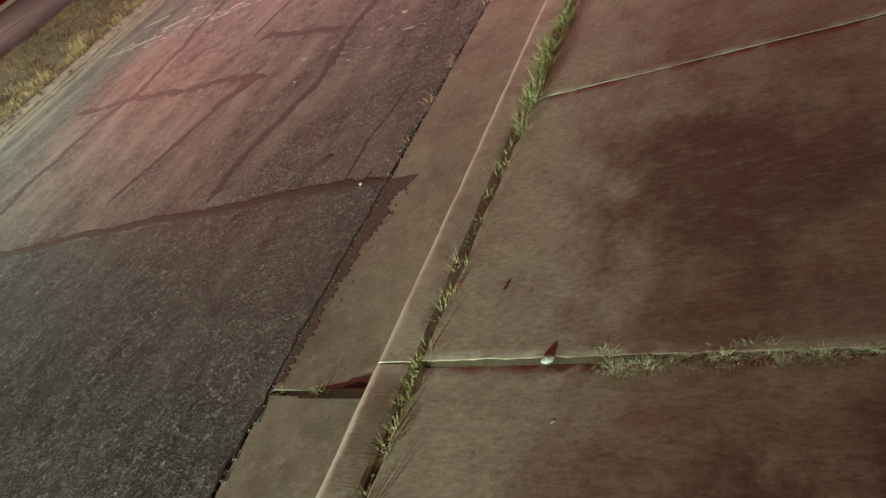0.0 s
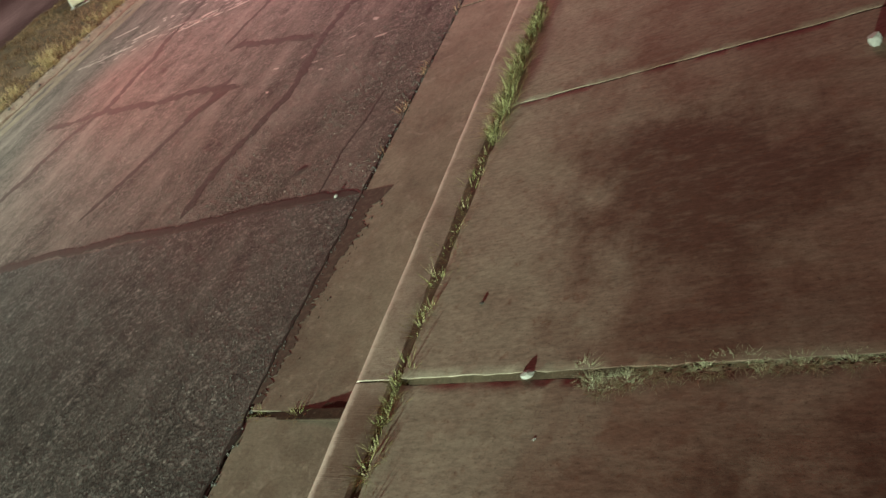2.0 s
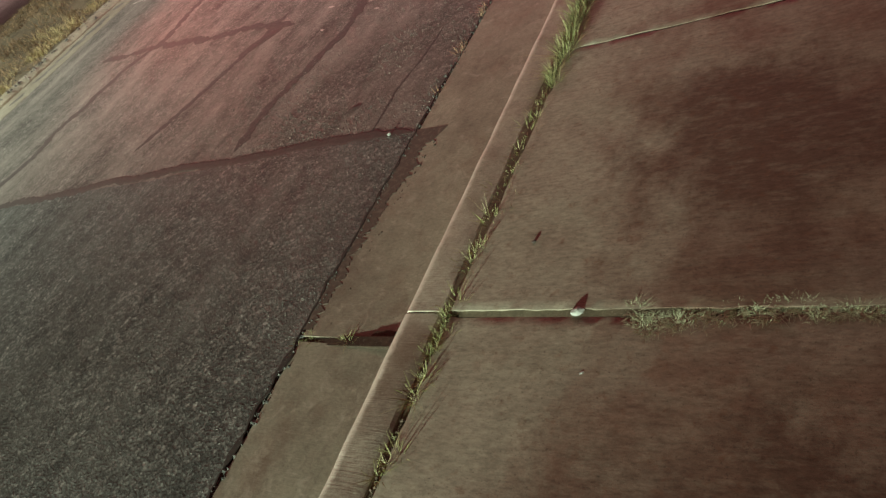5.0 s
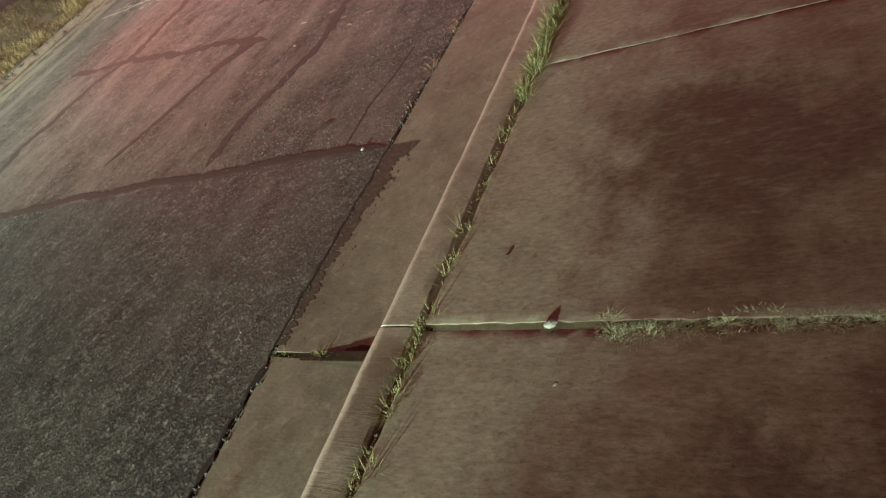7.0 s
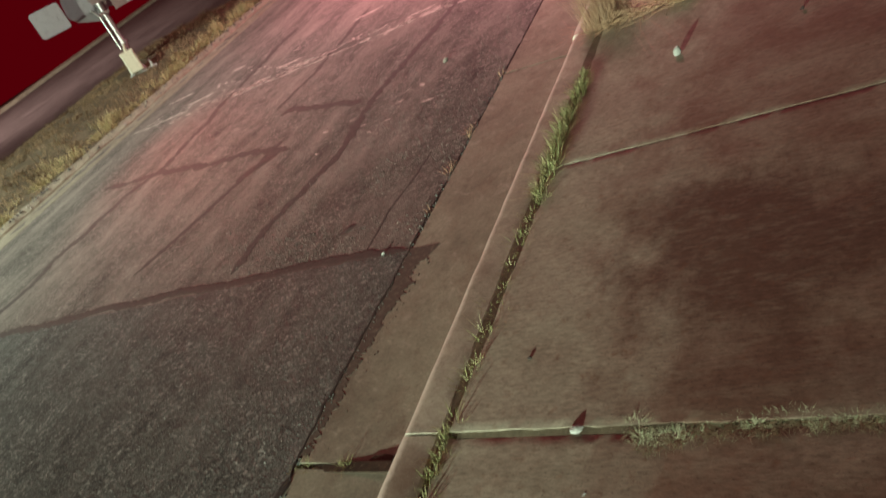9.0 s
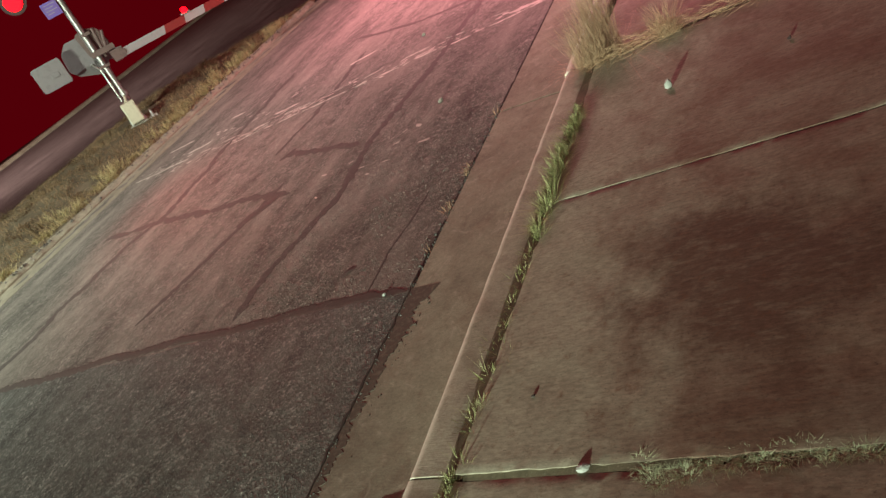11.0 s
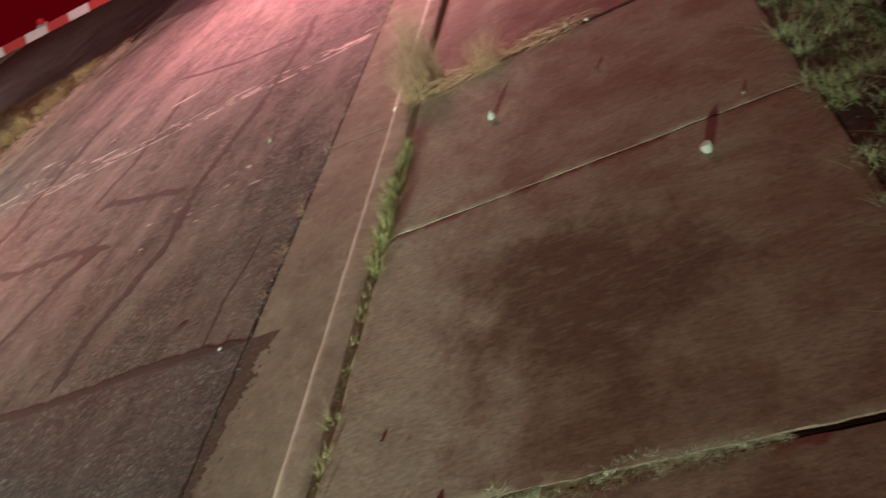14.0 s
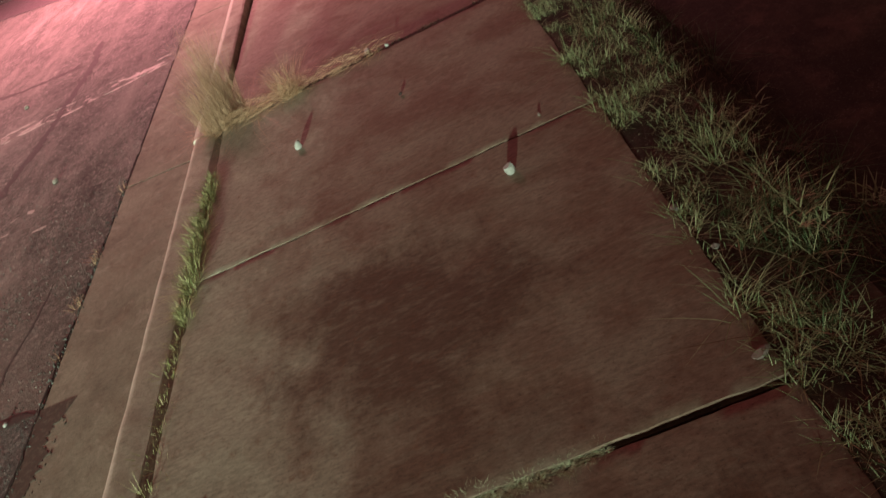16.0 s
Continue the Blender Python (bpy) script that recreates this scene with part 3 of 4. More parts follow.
part("joint_soil", box(-0.56, -0.04, -0.09, -0.04, -0.2, LIP - 0.009, 0.003), M_SOIL, gutter)
ring = [(-0.21 + 0.085 * (1 + math.cos(k)) + 0.02 * wobble(math.cos(k), math.sin(k), 3), -0.035 + 0.026 * math.sin(k) + 0.012 * wobble(math.cos(k), math.sin(k), 4, 2)) for k in [i * 2 * math.pi / 24 for i in range(24)]]
piece("spalled_hollow", [(x, y, LIP - 0.0155 - 0.02 * max(0.0, (x + 0.2) / 0.14) ** 1.2 * 0.45 + 0.004) for x, y in ring], [tuple(range(24))], M_SOIL, gutter)
# asphalt smeared over the gutter's edge
v, f = [], []
for j in range(241):
    y = -0.02 + 1.27 * j / 240
    g = j / 240
    w = 0.05 + 0.12 * max(0.0, g - 0.35) ** 0.8 + 0.03 * wobble(0, y, 6) + 0.03 * wobble(3, y, 17) + 0.026 * wobble(5, y, 43) + 0.014 * wobble(7, y, 90)
    if g > 0.9:
        w = max(w, 0.13 + 0.06 * (g - 0.9) / 0.1)
    r = -0.572 + max(0.012, w)
    z = LIP - 0.008 * (r + 0.56) / 0.16
    v += [(-0.585, y, ROAD_Z + 0.0055), (r - 0.008, y, z + 0.002), (r, y, z - 0.0015)]
for j in range(240):
    for k in range(2):
        a = j * 3 + k
        f.append((a, a + 1, a + 4, a + 3))
piece("asphalt_smear", v, f, M_SPILL, gutter)

for _ in range(60):
    y = rng.uniform(0.0, 1.15)
    x = -0.5 + 0.1 * max(0.0, y - 0.4) + rng.gauss(0, 0.022)
    r = rng.uniform(0.004, 0.018)
    ring = [(x + r * (0.6 + 0.7 * rng.random()) * math.cos(k), y + 1.8 * r * (0.6 + 0.7 * rng.random()) * math.sin(k), LIP - 0.012) for k in (0, 0.7, 1.4, 2.1, 2.8, 3.5, 4.2, 4.9, 5.6)]
    piece("asphalt_crumb", ring + [(x, y, LIP - 0.003)], [(k, (k + 1) % 9, 9) for k in range(9)], M_SPILL, gutter)

# sidewalk slabs
sidewalk = tagged(empty("sidewalk"), "stained concrete sidewalk of large cast slabs", "sidewalk", kind="structure")
left = lambda y: 0.2 + 0.02 * max(0.0, min(1.0, y)) + 0.012 * wobble(0, y, 3) + 0.009 * wobble(2, y, 11) + 0.006 * math.exp(-((y - 1.65) / 0.55) ** 2)
slab("slab", 0.22, 2.13, -7.6, -3.08, -0.007, 0.2, M_WALK, sidewalk)
slab("slab", 0.22, 2.13, -3.06, -1.535, -0.007, 0.2, M_WALK, sidewalk)
slab("slab", 0.22, 2.135, -1.525, -0.024, -0.005, 0.2, M_WALK, sidewalk, edge_left=left, tilt=(0.006, -0.004))
slab("slab", 0.22, 2.13, 0.0, 1.517, 0.0, 0.2, M_WALK, sidewalk, edge_left=left)
slab("slab", 0.22, 2.125, 1.527, 3.03, 0.0, 0.2, M_WALK, sidewalk, edge_left=left, lip=0.002, tilt=(0, -0.004))
slab("slab", 0.165, 2.1, 3.09, 6.1, -0.065, 0.2, M_WALK, sidewalk, tilt=(0, -0.06))
slab("slab", 0.2, 2.1, 6.12, 14.0, -0.095, 0.2, M_WALK, sidewalk, step=0.2)
for x0, x1, y0, y1, z in ((0.1, 0.24, -8.0, -0.012, -0.024), (0.1, 2.2, -0.012, 3.1, -0.0125), (0.1, 0.236, -0.012, 3.1, -0.0055), (0.24, 2.12, -8.0, -0.004, -0.075)):
    joint = piece("joint_soil", [(x0, y0, z), (x1, y0, z), (x1, y1, z), (x0, y1, z)], [(0, 1, 2, 3)], M_DUST if x1 < 1.0 else M_SOIL, sidewalk)
    joint["label"] = "dark soil in the joints"
fill = [(0.235, 0.0, -0.004), (0.99, 0.0, -0.004), (0.99, -0.024, -0.009), (0.235, -0.024, -0.009)]
piece("joint_dust", fill, [(3, 2, 1, 0)], M_DUST, sidewalk)
# bank beside the sidewalk
bank = sheet("bank", 2.128, 30, -12, 30, 0.3, lambda x, y: -0.007 + 0.05 * wobble(x, y, 1.3) * min(1, (x - 2.1) * 2) - 1.15 * min(4.0, max(0, x - 2.45)), M_SOIL)
tagged(bank, "dark soil bank beside the sidewalk", "ground", kind="structure")

# far verge, its curb, and the street behind it


def verge_height(x, y):
    rise = min(1.0, max(0.0, (-8.62 - x) / 1.6)) * min(1.0, max(0.0, (13.4 - y) / 3.5))
    return -0.02 - 0.07 * min(1.0, max(0.0, (y - 12.0) / 1.5)) + 0.3 * rise * rise * (3 - 2 * rise) - 0.3 * min(1.0, max(0.0, (-11.6 - x) / 2.2)) + 0.03 * wobble(x, y, 1.1)


verge = sheet("verge", -15.0, -8.58, -6, 14.2, 0.22, verge_height, M_DUST)
tagged(verge, "grassy rise across the road", "ground", kind="structure")
far_curb = extrude_profile([(-8.64, -0.3), (-8.62, -0.015), (-8.58, -0.005), (-8.52, -0.01), (-8.47, -0.035), (-8.43, -0.07), (-8.41, -0.3)], -8, 13.2, 0.07, 0.03, None, "far_curb", M_GUTTER)
tagged(far_curb, "weathered concrete curb across the road", "curb", kind="structure")
far_gutter = extrude_profile([(-8.42, -0.3), (-8.42, ROAD_Z + 0.004), (-8.2, ROAD_Z - 0.001), (-8.0, ROAD_Z + 0.006), (-7.9, ROAD_Z + 0.003), (-7.88, -0.3)], -8, 13.2, 0.07, 0.012, None, "far_gutter", M_GUTTER)
tagged(far_gutter, "dusty concrete gutter across the road", "gutter", kind="structure")
street = sheet("cross_street", -34, -8.47, 4, 40, 1.0, lambda x, y: -0.1 + 0.01 * wobble(x, y, 0.4), M_STREET)
tagged(street, "worn cross street beyond the grassy rise", "road", kind="structure")

far_edge = extrude_profile([(-31.2, -0.3), (-31.2, 0.02), (-30.3, 0.04), (-30.1, 0.01), (-30.0, -0.3)], 5, 38, 0.5, 0.05, None, "far_edge", M_GUTTER)
tagged(far_edge, "pale gravel edge along the cross street's far side", "curb", kind="structure")

# added curved wall that glows dull red, in place of the lamps' flare
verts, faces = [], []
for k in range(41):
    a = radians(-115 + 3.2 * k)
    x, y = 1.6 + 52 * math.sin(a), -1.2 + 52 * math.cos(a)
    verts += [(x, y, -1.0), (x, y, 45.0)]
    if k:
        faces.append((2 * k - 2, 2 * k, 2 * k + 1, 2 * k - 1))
backdrop = tagged(piece("backdrop", verts, faces, M_GLOW_WALL), "dark red glowing wall beyond the crossing, in place of the lamps' flare", "sky", kind="structure")

# ---- the railway crossing ----


def rail_crossing():
    """Two rails let into dark panels, askew across the road."""
    root = tagged(empty("rail_crossing", pose(-5.38, 12.09, ROAD_Z, 0, 0, -34.3)), "polished steel rails between dark panels across the road", "rail crossing", kind="structure")
    for y0, y1 in ((0.05, 1.14), (1.36, 2.54), (2.78, 3.7)):
        x = -3.4
        while x < 5.2:
            x1 = min(5.4, x + 1.83)
            part("crossing_panel", box(x + 0.01, x1 - 0.01, y0, y1, -0.1, 0.008, 0.004), M_PANEL, root)
            x = x1
    for y in (1.24, 2.66):
        bm = box(-3.4, 5.4, y - 0.036, y + 0.036, -0.08, 0.012, 0.005)
        box(-3.4, 5.4, y - 0.012, y + 0.012, -0.12, -0.07, 0.0, bm)
        part("rail", bm, M_STEEL, root, "polished steel rail")
        for x in (-2.2, -0.4, 1.4, 3.2):
            part("edge_plate", box(x, x + 0.9, y + 0.05, y + 0.1, -0.05, 0.014, 0.004), M_ZINC, root, "worn metal edge plate")
    return root


rail_crossing()

# ---- the railway crossing signal ----


def crossing_signal():
    root = empty("crossing_signal", pose(-9.9, 8.4, 0.2, 0, 6.0, 50.1))
    tagged(root, "galvanised railway crossing signal with lowered striped gate arm", "crossing signal")
    bm = box(-0.24, 0.3, -0.24, 0.24, 0.0, 0.035, 0.006)
    for sx in (-0.18, 0.22):
        for sy in (-0.18, 0.18):
            rod((sx, sy, 0.03), (sx, sy, 0.055), 0.04, None, 6, bm)
            rod((sx, sy, 0.05), (sx, sy, 0.13), 0.02, None, 8, bm)
    rod((0, 0, 0.03), (0, 0, 0.12), 0.13, 0.085, 16, bm)
    part("base_plate", bm, M_ZINC, root, "pale zinc base plate with bolts")
    part("mast", rod((0, 0, 0.1), (0, 0, 4.4), 0.062, None, 24), M_STEEL, root, "shiny galvanised mast", True)
    bm = box(-0.19, 0.07, -0.3, -0.075, 0.06, 0.46, 0.015)
    box(-0.17, 0.05, -0.315, -0.297, 0.08, 0.44, 0.006, bm)
    rod((-0.06, -0.2, 0.46), (-0.02, -0.1, 0.56), 0.03, None, 10, bm)
    part("junction_box", bm, M_CREAM, root, "cream junction box at the foot")
    bm = rod((0, 0, 0.56), (0, 0, 0.64), 0.095, None, 20, None, 0.01)
    rod((-0.09, -0.05, 0.6), (-0.14, -0.07, 0.6), 0.02, None, 8, bm)
    part("collar", bm, M_STEEL, root)
    bm = rod((-0.1, -0.1, 0.5), (-0.1, -0.08, 1.15), 0.022, None, 10)
    rod((-0.1, -0.08, 1.15), (-0.18, -0.1, 1.3), 0.022, None, 10, bm)
    part("conduit", bm, M_STEEL, root)
    bm = outline([(-0.58, 1.34), (-0.46, 1.2), (-0.1, 1.06), (0.06, 1.08), (0.14, 1.24), (0.1, 1.42), (-0.06, 1.62), (-0.14, 1.8), (-0.38, 1.8), (-0.54, 1.64)], 0.1, 0.45, 0.018)
    outline([(-0.44, 1.36), (-0.38, 1.28), (-0.1, 1.25), (-0.05, 1.45), (-0.2, 1.66), (-0.4, 1.66)], 0.082, 0.1, 0.006, bm)
    for x, z in ((-0.4, 1.62), (-0.3, 1.55), (-0.35, 1.4), (-0.12, 1.3)):
        rod((x, 0.066, z), (x, 0.09, z), 0.016, None, 8, bm)
    part("gate_mechanism", bm, M_GREY, root, "pale grey gate mechanism housing")
    bm = box(-0.1, 0.34, -0.24, -0.2, 1.36, 1.46, 0.005)
    box(-0.04, 0.12, -0.12, 0.12, 1.74, 1.8, 0.008, bm)
    box(-0.1, 0.1, -0.1, 0.1, 1.14, 1.19, 0.008, bm)
    rod((0.12, -0.16, 1.3), (0.18, -0.16, 1.82), 0.03, None, 10, bm)
    rod((0.2, -0.2, 1.42), (0.3, -0.2, 1.72), 0.025, None, 10, bm)
    part("bracket", bm, M_DARK, root)
    bm = outline([(-0.12, 1.4), (0.22, 1.34), (0.32, 1.5), (0.26, 1.78), (0.02, 1.9), (-0.16, 1.82)], 0.066, 0.3, 0.015)
    part("motor_cover", bm, M_DARK, root, "dark motor cover behind the mast")
    bm = outline([(-0.55, 1.5), (0.3, 1.36), (0.46, 1.34), (0.46, 1.16), (0.3, 1.18), (-0.55, 1.38)], 0.463, 0.49, 0.004)
    part("support_arm", bm, M_GREY, root)
    bm = outline([(-1.1, 1.24), (-1.07, 1.21), (-0.6, 1.21), (-0.57, 1.24), (-0.57, 1.63), (-0.6, 1.66), (-1.07, 1.66), (-1.1, 1.63)], -0.42, -0.33, 0.012)
    box(-0.85, -0.7, -0.435, -0.42, 1.38, 1.46, 0.004, bm)
    part("counterweight", bm, M_GREY, root, "pale grey counterweight plate")
    arm = part("gate_arm", box(0.34, 7.6, -0.335, -0.305, 1.185, 1.225, 0.006), M_STEEL, root, "striped gate arm")
    x, white, first = 0.36, True, True
    while x < 7.5:
        n = 0.86 if first else 0.41
        part("stripe", outline([(x + 0.004, 1.16), (x + n, 1.16), (x + n + 0.05, 1.3), (x + 0.054, 1.3)], -0.352, -0.337, 0.003), M_WHITE if white else M_RED, arm)
        x, white, first = x + n, not white, False
    part("arm_socket", outline([(0.2, 1.14), (0.42, 1.15), (0.48, 1.24), (0.4, 1.34), (0.2, 1.34)], -0.37, -0.353, 0.004), M_DARK, root)
    for i, x in enumerate((1.72, 2.85, 6.9)):
        bm = box(x - 0.09, x + 0.09, -0.37, -0.29, 1.3, 1.335, 0.008)
        rod((x, -0.33, 1.33), (x, -0.33, 1.37), 0.05, None, 12, bm)
        light = part("arm_light", bm, M_STEEL, root)
        part("lens", rod((x, -0.42, 1.37), (x, -0.3, 1.37), 0.055, None, 16, None, 0.012), M_RED_GLOW if i != 1 else M_LENS, light, "red lens")
    sign = part("number_sign", box(-0.34, -0.06, -0.1, -0.085, 2.24, 2.5, 0.004), M_BLUE, root, "small blue notice sign")
    for k, w in enumerate((0.2, 0.16, 0.2, 0.12)):
        part("text_bar", box(-0.3, -0.3 + w, -0.104, -0.1, 2.45 - k * 0.05, 2.462 - k * 0.05), M_WHITE, sign)
    part("cross_bar", rod((-0.68, -0.05, 2.72), (0.68, -0.05, 2.72), 0.03, None, 12), M_STEEL, root)
    for x in (-0.66, 0.66):
        head = part("flasher", rod((x, -0.14, 2.72), (x, 0.05, 2.72), 0.15, 0.1, 24, None, 0.01), M_BLACK, root, "black flashing light unit")
        part("background", rod((x, -0.13, 2.72), (x, -0.12, 2.72), 0.21, None, 32), M_BLACK, head)
        part("lens", rod((x, -0.165, 2.72), (x, -0.145, 2.72), 0.14, 0.15, 24), M_RED_GLOW if x < 0 else M_LENS, head, "round red lens")
    return root


signal = crossing_signal()
lamp("signal_flasher_light", "SPOT", (-9.75, 7.6, 2.92), (-3.7, 3.1, 0.0), 950, (1.0, 0.08, 0.09), 0.13, 38, 1.0)

# ---- stones and litter ----


def stone(x, y, z, size, turn, material=None, label="pale broken stone on the sidewalk"):
    me = stone_mesh("stone", size, material or M_STONE, rng)
    ob = new("stone", me)
    ob.matrix_world = pose(x, y, z + size[2] * 0.3, 0, 0, turn)
    return tagged(ob, label, "stone", "stones on the sidewalk")


stone(0.675, -0.008, -0.012, (0.06, 0.036, 0.036), 10, label="white stone at the slab joint")
stone(0.75, 2.31, 0.003, (0.052, 0.042, 0.07), 40)
stone(1.70, 1.295, 0.0, (0.056, 0.044, 0.07), 5)
stone(1.186, 3.17, -0.038, (0.06, 0.045, 0.06), 60)
stone(2.1, 0.08, 0.0, (0.07, 0.03, 0.02), 20, M_GREY_STONE, "flat grey stone at the sidewalk's edge")
stone(2.135, 0.73, -0.02, (0.05, 0.04, 0.04), 60)
stone(2.16, 0.02, -0.02, (0.05, 0.04, 0.03), 80, M_GREY_STONE, "grey stone at the sidewalk's edge")
stone(2.17, 0.5, -0.02, (0.028, 0.03, 0.03), 80)
stone(2.13, -0.04, -0.02, (0.025, 0.02, 0.02), 80)
stone(1.32, 3.06, 0.0, (0.03, 0.03, 0.03), 80)
stone(1.9, 1.6, 0.004, (0.022, 0.018, 0.018), 80, M_GREY_STONE, "small grey stone on the sidewalk")
stone(1.34, 2.36, 0.004, (0.04, 0.025, 0.02), 80, M_TAR, "dark clod on the sidewalk")
stone(0.74, -0.226, -0.012, (0.022, 0.01, 0.007), 30, label="pale chip on the sidewalk")
stone(0.43, 0.3, 0.0, (0.022, 0.012, 0.012), 30, M_TAR, "dark clod on the sidewalk")
stone(-0.754, 1.248, ROAD_Z + 0.006, (0.026, 0.022, 0.02), 30, label="white pebble on the asphalt")
stone(-1.32, 3.75, ROAD_Z, (0.06, 0.05, 0.05), 30, M_GREY_STONE, "grey stone on the asphalt")
stone(-2.4, 6.0, ROAD_Z, (0.07, 0.06, 0.06), 30, M_GREY_STONE, "grey stone on the asphalt")

# loose grit where the old asphalt breaks up, and along the end of the sidewalk


def grit(name, label, spots, material, low, high, seed):
    r = random.Random(seed)
    verts, faces = [], []
    for x, y, z in spots:
        s = r.uniform(low, high)
        a = r.uniform(0, 6.28)
        b = len(verts)
        for k in range(4):
            t = a + k * 1.57
            q = s * r.uniform(0.6, 1.1)
            verts.append((x + q * math.cos(t), y + q * math.sin(t), z - 0.002))
        verts.append((x + s * 0.2, y, z + s * r.uniform(0.5, 1.1)))
        for k in range(4):
            faces.append((b + k, b + (k + 1) % 4, b + 4))
    return tagged(piece(name, verts, faces, material), label, "grit", kind="stuff")


r2 = random.Random(3)
spots = [(-8.42 - abs(r2.gauss(0, 0.16)), r2.uniform(0.0, 12.8), -0.05 if r2.random() < 0.4 else -0.015) for _ in range(500)]
grit("verge_gravel", "gravel and clods along the far roadside", spots, M_GRIT, 0.012, 0.04, 4)
spots = []
for _ in range(15000):
    x, y = -0.6 - abs(r2.gauss(0, 1.1)), 1.3 + abs(r2.gauss(0, 1.5))
    if r2.random() < 0.45 + 0.9 * wobble(x, y, 3) + 0.6 * wobble(x, y, 0.8, 3):
        spots.append((x, y, ROAD_Z + 0.001))
grit("loose_grit", "loose grit on the crumbling asphalt edge", spots, M_GRIT, 0.002, 0.007, 5)
spots = []
for _ in range(16000):
    x, y = -0.6 - abs(r2.gauss(0, 1.5)), 1.24 - abs(r2.gauss(0, 1.1))
    if r2.random() < 0.6 + 0.7 * wobble(x, y, 2):
        spots.append((x, y, ROAD_Z + 0.0018))
grit("patch_grit", "stone chips in the new asphalt", spots, M_CHIPS, 0.0018, 0.0046, 6)
spots = [(r2.uniform(0.25, 2.0), 3.06 + r2.gauss(0, 0.03), -0.012) for _ in range(700)] + [(r2.uniform(0.2, 2.1), -0.013 + r2.gauss(0, 0.006), -0.066) for _ in range(300)]
grit("joint_grit", "grit and clods in the slab joints", spots, M_CLOD, 0.004, 0.011, 8)
spots = [(0.2 + r2.gauss(0, 0.018) + 0.02 * max(0, y0), y0, -0.02) for y0 in [r2.uniform(-1.2, 3.0) for _ in range(900)]]
grit("strip_clods", "soil crumbs in the gap beside the curb", spots, M_CLOD, 0.003, 0.01, 10)
spots = [(2.13 + r2.gauss(0.02, 0.03), r2.uniform(-1.4, 3.4), -0.014) for _ in range(900)]
grit("edge_grit", "clods and pebbles along the sidewalk's edge", spots, M_CLOD, 0.004, 0.012, 9)

# ---- grass ----
green = [tuft_mesh("grass_tuft", 36, 0.022, 0.085, 0.0036, 0.65, M_GREEN, rng) for _ in range(5)]
tall_green = [tuft_mesh("grass_tuft", 22, 0.016, 0.11, 0.003, 0.8, M_TIPS, rng, 0.9) for _ in range(4)]
low_green = [tuft_mesh("grass_tuft", 24, 0.026, 0.055, 0.0036, 1.1, M_GREEN, rng) for _ in range(4)]


def tuft(meshes, x, y, z, scale, label, group):
    ob = new("grass_tuft", rng.choice(meshes))
    ob.matrix_world = pose(x, y, z, rng.uniform(-8, 8), rng.uniform(-8, 8), rng.uniform(0, 360)) @ Matrix.Diagonal((scale, scale, scale * rng.uniform(0.85, 1.2), 1))
    return tagged(ob, label, "grass", group)


STRIP = "grass between curb and sidewalk"
for i in range(26):
    y = 1.3 + 1.15 * rng.random()
    tuft(tall_green, 0.205 + rng.gauss(0, 0.016), y, -0.012, rng.uniform(0.6, 1.0), "pale green grass tuft with long bent blades", STRIP)
for y in (-0.58, -0.36, -0.28, -0.14, -0.1, -0.06, 0.22, 0.27, 0.46, 0.7, 0.84, 1.04, 1.15):
    tuft(tall_green, 0.195 + rng.gauss(0, 0.008), y, -0.016, rng.uniform(0.42, 0.62), "spiky grass tuft in the gap beside the curb", STRIP)
for i in range(44):
    y = 1.25 + 1.25 * i / 44 + rng.gauss(0, 0.015)
    tuft(green, 0.205 + 0.02 * (y - 1.2) * 0.5 + rng.gauss(0, 0.012), y, -0.012, rng.uniform(0.75, 1.25) * (0.7 if y < 1.45 or y > 2.35 else 1), "green grass tuft growing beside the curb", STRIP)
for y in (-0.62, -0.55, -0.5, -0.34, -0.3, -0.25, -0.18, -0.1, -0.06, -0.02, 0.02, 0.05, 0.2, 0.24, 0.28, 0.42, 0.55, 0.6, 0.72, 0.76, 0.82, 0.88, 0.95, 1.0, 1.05, 1.12, 1.16, 1.2):
    tuft(low_green, 0.2 + rng.gauss(0, 0.012), y, -0.012, rng.uniform(0.5, 1.05), "low grass tuft growing beside the curb", STRIP)
for x, y in ((0.19, -0.11), (0.2, -0.16), (0.19, -0.03), (0.2, 0.0), (0.21, 0.3)):
    tuft(green, x, y, -0.012, 0.6, "low grass tuft growing beside the curb", STRIP)
creeping = [tuft_mesh("grass_tuft", 70, 0.042, 0.019, 0.0028, 1.5, M_CREEP, rng, 0.8) for _ in range(4)]
for i in range(64):
    x = 0.86 + 0.8 * (i / 64) ** 1.15 + rng.gauss(0, 0.012)
    y = -0.014 + rng.gauss(0, 0.012) - (0.06 * rng.random() if 0.87 < x < 1.0 else 0)
    tuft(creeping, x, y, -0.002 if y > -0.024 else -0.008 + 0.003 * (x - 0.22), rng.uniform(0.5, 0.85) * (0.9 if x < 1.0 else 1.1 - 0.5 * (x - 0.8)), "low creeping grass in the slab joint", "grass in the slab joint")
for x, y in ((-0.5, -0.07), (-0.54, -0.06), (-0.56, -0.1), (-0.33, -0.065), (-0.3, -0.07)):
    tuft(low_green, x, y, LIP - 0.01, 0.6, "tiny grass tuft in the gutter joint", "grass in the gutter joint")
dry_low = [tuft_mesh("grass_tuft", 14, 0.02, 0.05, 0.004, 1.0, M_DRY, rng) for _ in range(2)]
for y in (1.55, 1.92, 1.96, 2.0, 2.3, 2.36, 2.42, 3.05):
    tuft(dry_low, -0.585 + rng.gauss(0, 0.01), y, ROAD_Z, rng.uniform(0.7, 1.1), "dry grass tuft at the gutter's edge", "grass in the gutter joint")


